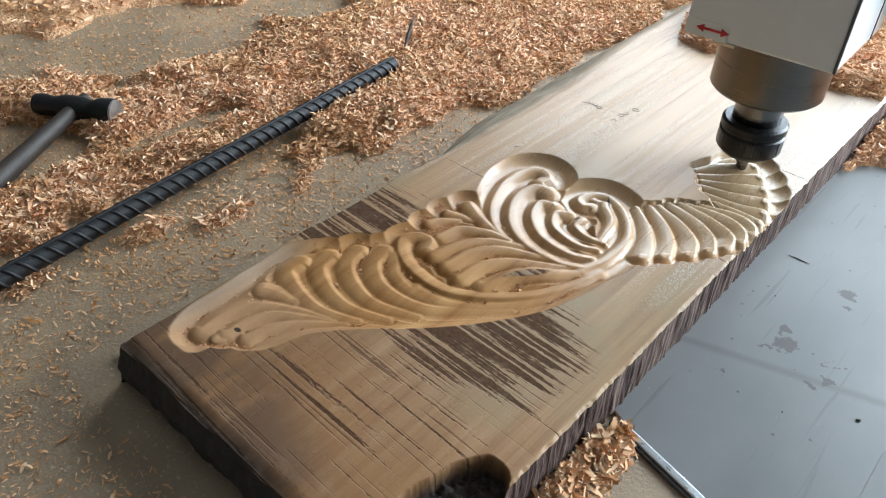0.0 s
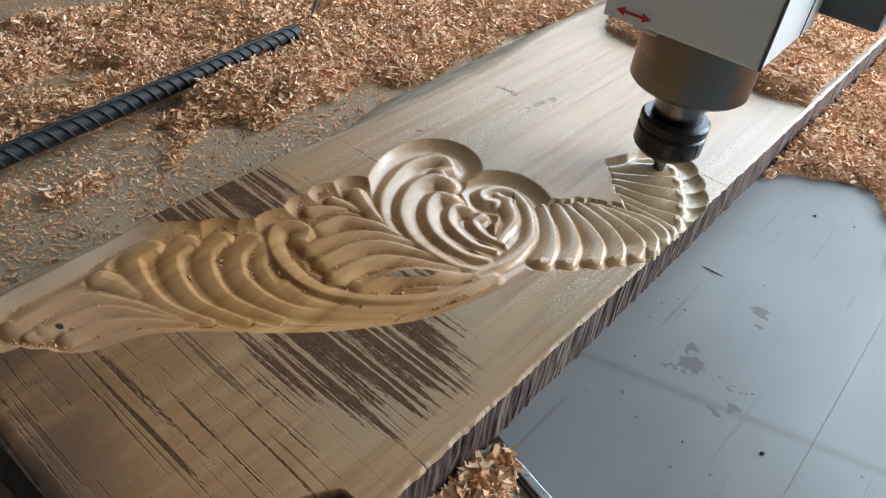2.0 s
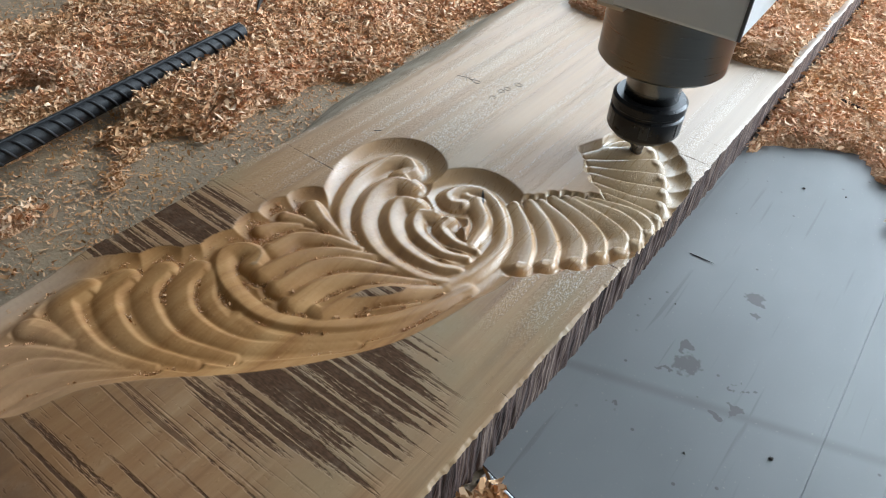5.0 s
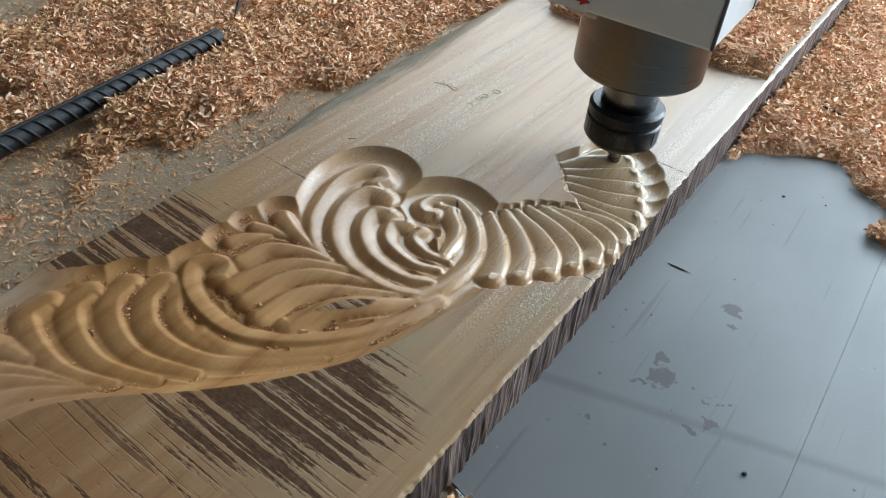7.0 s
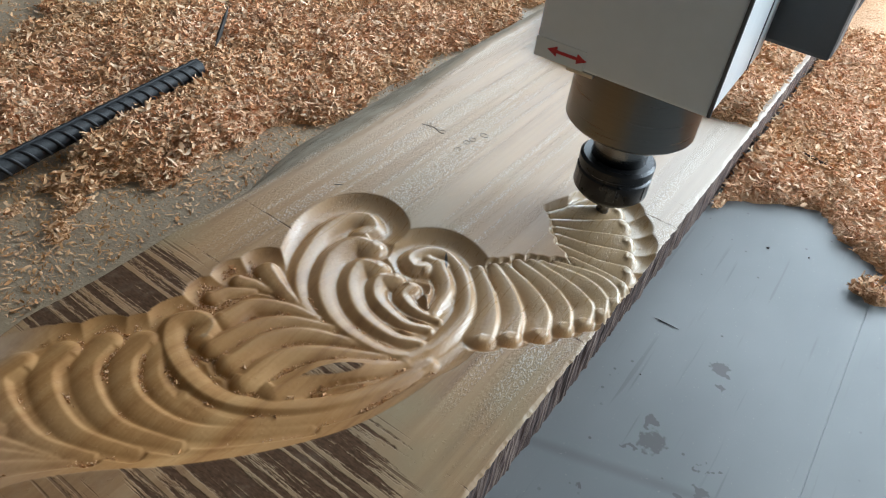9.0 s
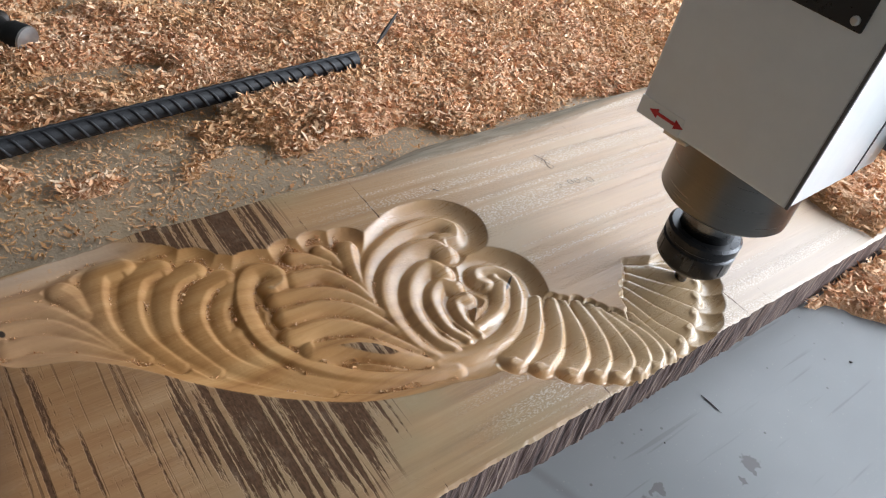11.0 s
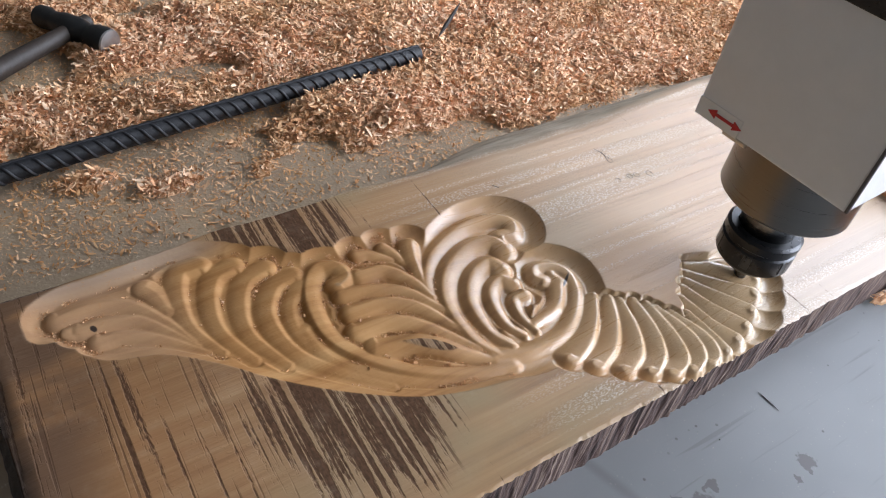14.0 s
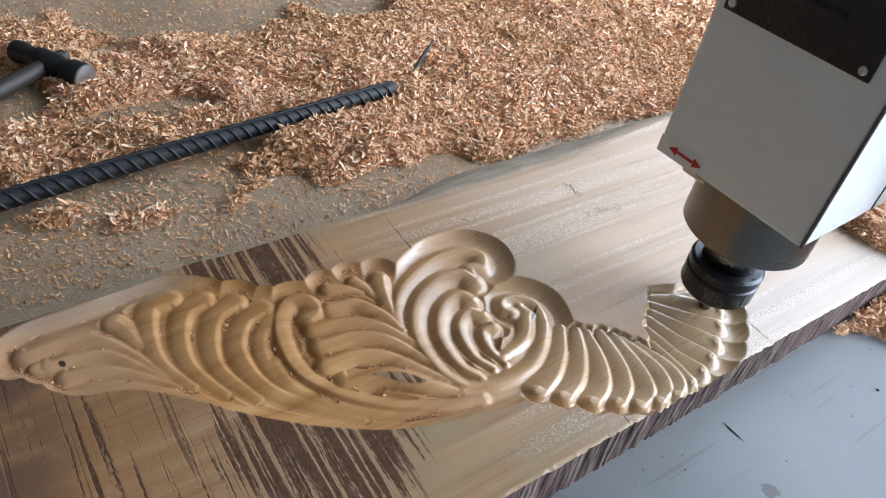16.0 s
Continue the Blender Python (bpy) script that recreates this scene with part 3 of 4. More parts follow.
leaf([(-63, 242), (-71, 238), (-65, 222), (-48, 209), (-25, 206), (-10, 212)], 8.5, 6, -0.25, -1.0, 2.4)
leaf([(-49, 241), (-55, 235), (-47, 223), (-26, 218), (-12, 223)], 7, 6, -0.25, -1.2, 2.2)
leaf([(-38, 242), (-37, 234), (-25, 230), (-12, 232)], 6, 6, -0.25, -1.4, 2.0)
# the spiral beside it
leaf([(-43, 261), (-48, 258), (-54, 263), (-51, 274), (-40, 280), (-21, 271), (-4, 248), (-2, 219), (-8, 198)], 6.5, 11, 0.15, -1.4, 2.2, -0.25)
leaf([(-37, 268), (-23, 255), (-17, 233)], 7, 6, 0.35, -1.3, 1.5)
leaf([(-45, 270), (-36, 272), (-30, 266)], 4.5, 6, 0.0, -2.6, 1.0)


def tail(points, width, rim=5.0, lean=-0.68, top=-1.6, fall=0.3, arch=4.8):
    """A flute of the tail, given from its narrow end to its rounded one."""
    leaf(points[::-1], width, rim, lean, top, fall, 0.55, 6.8, 0, arch, False)


# the tail: two fans of flutes with rounded ends
tail([(-18, 281), (-4, 267), (6, 252), (12, 237)], 9)
tail([(-12, 289), (4, 277), (16, 263), (22, 248)], 8.6)
tail([(-7, 294), (13, 285), (27, 274), (33, 261)], 8.4)
tail([(-3, 302), (20, 295), (34, 286), (41, 274)], 8.2)
tail([(3, 308), (30, 303), (44, 296), (48, 285)], 7.8, 4.5)
tail([(8, 311), (34, 313), (47, 308), (52, 298)], 7.6, 4)
tail([(15, 317), (38, 321), (50, 318), (54, 311)], 6.6, 3)
tail([(20, 327), (40, 326), (53, 325)], 6.2, 3.5)
tail([(9, 335), (33, 334), (50, 338)], 7.6, 8, fall=2.4)
tail([(2, 343), (23, 345), (45, 352)], 7.8, 12, fall=2.4)
tail([(-1, 350), (14, 355), (38, 366)], 7.8, 13, fall=2.4)
tail([(-6, 356), (10, 365), (29, 380)], 7.8, 13, fall=2.4)
tail([(-12, 361), (-1, 375), (19, 392)], 7.8, 12, fall=2.4)
tail([(-6, 374), (-1, 388), (8, 397)], 6.2, 7, -0.2, -2.0, 1.0)

carve = np.where(pocket > 0, np.maximum(relief, -pocket), 0.0)
carve = np.minimum(carve, 0.0) * (0.72 + 0.22 * smoothstep(GY, 0.20, 0.29))
fine = len(np.arange(Y0, YC, CELL)) - 2
for axis in (0, 1):
    carve[2:fine, 2:-2] = (2 * carve + 0.5 * np.roll(carve, 1, axis) + 0.5 * np.roll(carve, -1, axis))[2:fine, 2:-2] / 3


def soften(cx, cy, reach, times):
    """Runs neighbouring strokes into one another round a place, in millimetres."""
    global carve
    mask = 1 - smoothstep(np.hypot(GX * 1000 - cx, GY * 1000 - cy) / reach, 0.55, 1.0)
    for _ in range(times):
        flat_out = (np.roll(carve, 1, 0) + np.roll(carve, -1, 0) + np.roll(carve, 1, 1) + np.roll(carve, -1, 1)) / 4
        carve = carve + mask * (flat_out - carve)


soften(0, 202, 9, 8)
# tool marks of the ball-nosed cutter
carve += np.where(carve < -0.3, 0.10 * np.sin(GX * 1000 * 2 * np.pi / 2.3 + GY * 1000 * 0.9) * 0.35 + 0.12 * (GRAIN(GX * 900, GY * 900, 2) - 0.5), 0)
fresh = smoothstep(-carve, 0.12, 0.5)
# waney edge along the far side
xt = -0.159 - 0.006 * smoothstep(GY, -0.02, 0.12) + 0.010 * smoothstep(GY, 0.18, 0.34) - 0.014 * smoothstep(GY, 0.36, 0.55) + 0.004 * (GRAIN(GY * 30, GY * 0 + 3, 2) - 0.5)
xb = -0.168 - 0.004 * smoothstep(GY, 0.0, 0.12) - 0.043 * smoothstep(GY, 0.15, 0.36) + 0.003 * (GRAIN(GY * 45, GY * 0 + 8, 3) - 0.5)
drop = np.clip((xt - GX) / (xt - xb), 0, 1.0)
face = 1000 * (THICK * (1 - drop ** 1.5)) - 34.0
face += np.where(drop > 0, 0.7 * (GRAIN(GX * 160, GY * 70, 3) - 0.5), 0.0)
wane = smoothstep(drop, 0.02, 0.35) * (1 - fresh)
# barked hollow in the near corner
hole = GRAIN(GX * 60, GY * 60, 3) * 0.016 - 0.008
corner = smoothstep(1.0 + hole * 14 - np.hypot((GX - 0.046) / 0.021, (GY + 0.002) / 0.050), 0.0, 0.05)
face -= corner * (9 + 8 * GRAIN(GX * 220, GY * 220, 3))
# grain relief of the planed face, cracks at the right edge
face += 0.14 * (GRAIN(GX * 800, GY * 22, 2) - 0.5) * (1 - fresh)
# broken arris on the right and near edges
nib = GRAIN(GY * 160, GX * 0 + 2, 3)
face -= 1.6 * smoothstep(GX, X1 - 0.0035 * nib, X1) * nib
face -= 3.5 * smoothstep(-GY, -Y0 - 0.010, -Y0) * GRAIN(GX * 60, GX * 0 + 5, 3)
Z = THICK + np.minimum(face, carve) / 1000
Z = np.where(drop >= 1.0, -0.012, Z)
XX = GX + np.where(GX > X1 - 0.002, 0.0016 * (GRAIN(GY * 330, GX * 0 + 9, 3) - 0.5), 0)
YY = GY + np.where(GY < Y0 + 0.001, 0.010 * (GRAIN(GX * 18, GX * 0 + 1, 3) - 0.5), 0)


def add_values(me, name, values):
    at = me.attributes.new(name, "FLOAT", "POINT")
    at.data.foreach_set("value", np.ascontiguousarray(values, dtype=np.float32).ravel())


def grid_mesh(name, PX, PY, PZ, material):
    rows, cols = PX.shape
    me = bpy.data.meshes.new(name)
    idx = np.arange(rows * cols).reshape(rows, cols)
    quads = np.stack([idx[:-1, :-1], idx[:-1, 1:], idx[1:, 1:], idx[1:, :-1]], -1).reshape(-1, 4)
    me.vertices.add(rows * cols)
    me.vertices.foreach_set("co", np.stack([PX, PY, PZ], -1).astype(np.float32).ravel())
    me.loops.add(quads.size)
    me.loops.foreach_set("vertex_index", quads.astype(np.int32).ravel())
    me.polygons.add(len(quads))
    me.polygons.foreach_set("loop_start", np.arange(0, quads.size, 4, dtype=np.int32))
    me.update(calc_edges=True)
    me.materials.append(material)
    me.shade_smooth()
    return me


board = tagged(new("carved_board"), "thick teak board with a half-carved scrolling leaf relief", "wooden board")
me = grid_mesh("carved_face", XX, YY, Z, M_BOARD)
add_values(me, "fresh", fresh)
add_values(me, "wane", wane)
add_values(me, "bark", np.maximum(corner, 0.85 * smoothstep(-YY, 0.030, 0.040) * smoothstep(GRAIN(GX * 40, GY * 90, 3), 0.35, 0.6)))
new("carved_face", me).parent = board
# rough sawn right side and dark near end
hs = np.linspace(0, 1, 14)
edge_x, edge_y, edge_z = XX[:, -1], YY[:, -1], Z[:, -1]
PZ = edge_z[None, :] * (1 - hs[:, None]) - 0.0005 * hs[:, None]
PY = np.repeat(edge_y[None, :], 14, 0)
PX = np.repeat(edge_x[None, :], 14, 0) + 0.0022 * (GRAIN(PY * 300 + PZ * 60, PZ * 40, 3) - 0.5) * smoothstep(hs, 0, 0.15)[:, None]
new("sawn_side", grid_mesh("sawn_side", PX[::-1], PY[::-1], PZ[::-1], M_SIDE)).parent = board
M_END = plain("dark_end_grain", (0.035, 0.028, 0.024), 0.85, 0, 0.5, 120, 0.0015)
solid = Z[0] > -0.002
PZ = Z[0][solid][None, :] * (1 - hs[:, None]) - 0.004 * hs[:, None]
PX = np.repeat(XX[0][solid][None, :], 14, 0)
PY = np.repeat(YY[0][solid][None, :], 14, 0) + 0.006 * (GRAIN(PX * 90, PZ * 120, 3) - 0.5) * smoothstep(hs, 0, 0.2)[:, None] - 0.004 * np.sin(hs * math.pi)[:, None]
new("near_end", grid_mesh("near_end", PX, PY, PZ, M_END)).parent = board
part("underside", slab((-0.19, Y0 + 0.01, -0.0008), (X1 - 0.004, Y1 - 0.01, 0.004)), M_SIDE, board)


def scrawl(points, r=0.00015):
    cu = bpy.data.curves.new("pencil_mark", "CURVE")
    cu.dimensions, cu.bevel_depth, cu.bevel_resolution = "3D", r, 1
    sp = cu.splines.new("NURBS")
    sp.points.add(len(points) - 1)
    for q, (x, y) in zip(sp.points, points):
        q.co = (x / 1000, y / 1000, THICK + 0.0001, 1)
    sp.use_endpoint_u, sp.order_u = True, 3
    cu.materials.append(M_INK)
    ob = new("pencil_mark", cu)
    ob.parent = board
    return tagged(ob, "faint pencil mark")


def pencil_loop(cx, cy, rx, ry, turns=1.1, start=0.0):
    return [(cx + rx * math.cos(start + 2 * math.pi * turns * i / 12), cy + ry * math.sin(start + 2 * math.pi * turns * i / 12)) for i in range(13)]


for cx, cy, rx, ry, turns in ((-97, 376, 2.2, 2.0, 0.8), (-97, 388, 2.6, 2.2, 1.1), (-96, 394, 2.6, 2.2, 1.0), (-93, 405, 3.4, 2.4, 1.2), (-118, 387, 2.4, 2.2, 1.1), (-124, 389, 2.6, 1.6, 0.9)):
    scrawl(pencil_loop(cx, cy, rx, ry, turns, cy * 0.7), 0.00017)
scrawl([(-135, 385), (-130, 387), (-126, 388), (-119, 385)], 0.00017)
scrawl([(-131, 391), (-128, 387), (-125, 383)], 0.00017)
scrawl([(-131, 284), (-129, 286), (-127, 287)], 0.0003)

# ---- the router spindle ----
AX, AY = 0.012, 0.388
HALF = 0.050
spindle = tagged(new("router_spindle"), "silver square router spindle with a black collet nut", "router spindle")
spindle.location = (AX, AY, 0)
spindle.rotation_euler = (0, 0, radians(2))
body = part("housing", slab((-HALF, -HALF, 0.142), (HALF, HALF, 0.46), 0.0022), M_BODY, spindle, "pale grey anodised square housing")
sharp(part("nose_collar", lathe([(0.030, 0.0985), (0.0375, 0.0985), (0.0395, 0.1005), (0.0395, 0.1455)], 64), M_COLLAR, spindle, "turned steel collar"))
sharp(part("shaft", lathe([(0.0168, 0.070), (0.0175, 0.071), (0.0175, 0.100)], 40), M_SHAFT, spindle, "dark steel shaft"))
nut = sharp(part("collet_nut", lathe([(0.0135, 0.0468), (0.0195, 0.0468), (0.0232, 0.0505), (0.0240, 0.0520), (0.0240, 0.0640), (0.0228, 0.0650), (0.0228, 0.0665), (0.0240, 0.0675),
                                      (0.0240, 0.0725), (0.0222, 0.0742), (0.0176, 0.0742)], 56), M_NUT, spindle, "black collet nut"))
for i in range(6):
    bm = slab((-0.0028, 0.0226, 0.0535), (0.0028, 0.0243, 0.0635), 0.0006)
    bm.transform(pose(0, 0, 0, 0, 0, 60 * i + 20))
    part("spanner_flat", bm, M_BLACK, nut)


def cutter():
    """A ball-nosed cutter with two spiral flutes."""
    bm = bmesh.new()
    rows, n = 26, 28
    rings = []
    for j in range(rows):
        z = 0.0225 + 0.026 * j / (rows - 1)
        r = 0.0044 * math.sqrt(max(0.02, 1 - max(0, (0.0265 - z) / 0.0042) ** 2)) * (1 + 0.5 * min(1, max(0, (z - 0.033) / 0.006)))
        ring = []
        for i in range(n):
            a = 2 * math.pi * i / n
            notch = 0.72 + 0.28 * abs(math.sin(a + z * 260)) ** 0.6 if z < 0.041 else 1.0
            ring.append(bm.verts.new((r * notch * math.cos(a), r * notch * math.sin(a), z)))
        rings.append(ring)
    for p, q in zip(rings, rings[1:]):
        for i in range(n):
            bm.faces.new((p[i], p[(i + 1) % n], q[(i + 1) % n], q[i]))
    bm.faces.new(rings[0][::-1])
    bm.faces.new(rings[-1])
    return bm


part("cutter", cutter(), M_CARBIDE, spindle, "dark ball-nosed cutter", True)
part("corner_trim", slab((HALF - 0.0012, -HALF - 0.0008, 0.143), (HALF + 0.0008, -HALF + 0.0012, 0.459), 0.0006), M_PLATE, body, "dark corner line")
sticker = part("direction_sticker", slab((-HALF + 0.0005, -HALF - 0.0006, 0.1425), (-HALF + 0.030, -HALF + 0.001, 0.1535)), M_STICKER, body, "white sticker with a red double arrow")
bm = bmesh.new()
ay, az = -HALF - 0.0012, 0.1485
for outline in (((-0.042, 0), (-0.0365, 0.0027), (-0.0365, 0.0008), (-0.0245, 0.0008), (-0.0245, 0.0027), (-0.019, 0), (-0.0245, -0.0027), (-0.0245, -0.0008), (-0.0365, -0.0008), (-0.0365, -0.0027)),):
    f = bm.faces.new([bm.verts.new((x, ay, az + z)) for x, z in outline])
    ext = bmesh.ops.extrude_face_region(bm, geom=[f])["geom"]
    bmesh.ops.translate(bm, verts=[v for v in ext if isinstance(v, bmesh.types.BMVert)], vec=(0, 0.0008, 0))
bmesh.ops.recalc_face_normals(bm, faces=bm.faces)
part("arrow", bm, M_RED, sticker, "red double-headed arrow")
part("notch_block", slab((-0.030, -HALF + 0.001, 0.1395), (-0.014, -HALF + 0.012, 0.1419), 0.0005), M_SCREW, body, "small steel catch")
panel = part("name_panel", slab((-HALF + 0.006, -HALF - 0.0014, 0.232), (HALF - 0.012, -HALF + 0.001, 0.33), 0.0008), M_BLACK, body, "black panel held by four screws")
for sx in (-HALF + 0.0105, HALF - 0.0165):
    for sz in (0.2365, 0.3255):
        part("screw", lathe([(0.0022, 0), (0.0022, 0.0008), (0.0012, 0.0016)], 16, pose(sx, -HALF - 0.0013, sz, 90)), M_SCREW, panel, "small zinc screw")
for i in range(3):
    part("printed_line", slab((-0.012, -HALF - 0.0019, 0.253 + 0.012 * i), (0.016 - 0.006 * i, -HALF - 0.001, 0.2555 + 0.012 * i)), M_NUT, panel, "faint grey print")
part("side_seam", slab((HALF - 0.001, 0.020, 0.1435), (HALF + 0.0006, 0.0212, 0.455)), M_PLATE, body, "dark joint in the housing")
mount = tagged(new("spindle_mount"), "dark grey cast mounting plate behind the spindle", "machine part")
part("mount_plate", slab((AX - 0.04, AY + HALF + 0.004, 0.150), (AX + 0.085, AY + HALF + 0.030, 1.05), 0.003), M_PLATE, mount)
part("carriage", slab((AX - 0.10, AY + HALF + 0.031, 0.80), (AX + 0.16, AY + HALF + 0.12, 1.10), 0.004), M_PLATE, mount)
gantry = tagged(new("gantry"), "dark grey gantry beam across the router bed", "machine part")
part("beam", slab((-1.27, AY + HALF + 0.121, 0.86), (1.10, AY + HALF + 0.30, 1.06), 0.006), M_PLATE, gantry)
for gx in (-1.37, 1.10):
    part("upright", slab((gx, AY + HALF + 0.08, FLOOR_Z), (gx + 0.1, AY + HALF + 0.34, 1.08), 0.006), M_PLATE, gantry)


# ---- bar, hammer and scraps on the bed ----
def rib_mesh(r):
    """One slanting crescent rib on the upper half of a bar along x."""
    bm = bmesh.new()
    rows = []
    n = 12
    for i in range(n + 1):
        a = 0.22 + (math.pi - 0.44) * i / n
        high = 0.0017 * math.sin(math.pi * i / n) ** 0.6
        x = (a - math.pi / 2) * 0.0042
        rows.append([bm.verts.new((x + dx, (r + h) * math.cos(a), (r + h) * math.sin(a))) for dx, h in ((-0.0017, -0.0003), (-0.0007, high), (0.0007, high), (0.0017, -0.0003))])
    for p, q in zip(rows, rows[1:]):
        for k in range(3):
            bm.faces.new((p[k], p[k + 1], q[k + 1], q[k]))
    bmesh.ops.recalc_face_normals(bm, faces=bm.faces)
    return mesh_of("rib", bm, M_REBAR, True)


bar = tagged(new("steel_rebar"), "black ribbed steel reinforcing bar lying in the shavings", "steel bar")
e0, e1 = Vector((-0.337, 0.354, 0.0140)), Vector((-0.303, 0.003, 0.0095))
bar.matrix_world = Matrix.Translation(e0) @ (e1 - e0).to_track_quat("X", "Z").to_matrix().to_4x4() @ pose(0, 0, 0, 98)
BAR_R, BAR_L = 0.0067, 0.60
sharp(part("bar_core", lathe([(BAR_R - 0.0012, 0), (BAR_R, 0.0012), (BAR_R, BAR_L * 0.5), (BAR_R, BAR_L)], 40, pose(0, 0, 0, 0, 90, 0)), M_REBAR, bar))
for side in (-1, 1):
    part("long_rib", slab((0.001, side * BAR_R - 0.0011, -0.0012), (BAR_L, side * BAR_R + 0.0011, 0.0012), 0.0006), M_REBAR, bar)
rib = rib_mesh(BAR_R)
for half in (0, 180):
    for i in range(int(BAR_L / 0.0104) - 1):
        ob = new("rib", rib)
        ob.parent = bar
        ob.matrix_local = pose(0.008 + 0.0104 * i, 0, 0, half)

hammer = tagged(new("hammer"), "small black steel hammer with a dark wooden handle", "hammer")
h0, h1 = Vector((-0.441, 0.110, 0.0140)), Vector((-0.508, 0.069, 0.0140))
hd = h0 - h1
hm = Matrix.Translation(h1) @ hd.to_track_quat("Z", "Y").to_matrix().to_4x4()
L = hd.length
head = sharp(part("head", lathe([(0.005, 0), (0.0092, 0.002), (0.0100, 0.008), (0.0086, 0.018), (0.0085, 0.020), (0.0112, 0.030), (0.0112, 0.048), (0.0090, 0.054), (0.0094, 0.058), (0.0118, 0.064),
                                (0.0122, L - 0.004), (0.0116, L - 0.001)], 32, hm), M_HAMMER, hammer, "blackened steel head"))
sharp(part("striking_face", lathe([(0.0116, L - 0.0008), (0.0110, L + 0.0006), (0.005, L + 0.0016)], 32, hm), M_FACE, head, "worn bright striking face"))
g0 = h1 + hd.normalized() * 0.040
g1 = Vector((-0.372, -0.080, 0.006))
gd = g1 - g0
gm = Matrix.Translation(g0) @ gd.to_track_quat("Z", "Y").to_matrix().to_4x4()
sharp(part("handle", lathe([(0.0065, -0.016), (0.0068, 0.0), (0.0072, 0.03), (0.0084, 0.10), (0.0095, 0.16), (0.0085, gd.length)], 24, gm), M_HANDLE, hammer, "dark brown wooden handle"))


def sliver(x0, y0, x1, y1, z, r, label, rise=0.0):
    p, q = Vector((x0, y0, z + r)), Vector((x1, y1, z + r + rise))
    d = q - p
    m = Matrix.Translation(p) @ d.to_track_quat("Z", "Y").to_matrix().to_4x4()
    return tagged(part("splinter", lathe([(r * 0.3, 0), (r, d.length * 0.3), (r * 0.8, d.length * 0.7), (r * 0.2, d.length)], 7, m), M_SLIVER), label, "wood splinter")


sliver(0.0755, 0.350, 0.0915, 0.3505, 0.0, 0.0004, "thin dark splinter lying on the metal sheet")
sliver(-0.356, 0.388, -0.372, 0.420, 0.012, 0.0022, "dark stick poking out of the shavings", 0.022)
sliver(0.098, 0.612, 0.125, 0.604, 0.010, 0.0014, "dark splinter lying on the shavings")


def crumb(x, y, r, label):
    bm = bmesh.new()
    bmesh.ops.create_icosphere(bm, subdivisions=2, radius=r)
    for v in bm.verts:
        v.co *= 0.75 + 0.5 * noise.noise(v.co * 900 + Vector((x * 100, y * 100, 0)))
        v.co.z *= 0.6
    bm.transform(Matrix.Translation((x, y, r * 0.40)))
    return tagged(part("dark_crumb", bm, M_SLIVER, None, "", True), label, "crumb")


for x, y, r in ((0.167, 0.229, 0.0016), (0.112, 0.475, 0.0014), (0.139, 0.485, 0.0010), (0.132, 0.205, 0.0008), (0.087, 0.300, 0.0007)):
    crumb(x, y, r, "small dark crumb on the metal sheet")


# ---- shavings ----
def ground(x, y):
    """Height of what the shavings lie on, beside and on the board."""
    on = (x > -0.19) & (x < 0.058) & (y > -0.03)
    return np.where(on, THICK, np.where(x > 0.06, 0.0, -0.003))


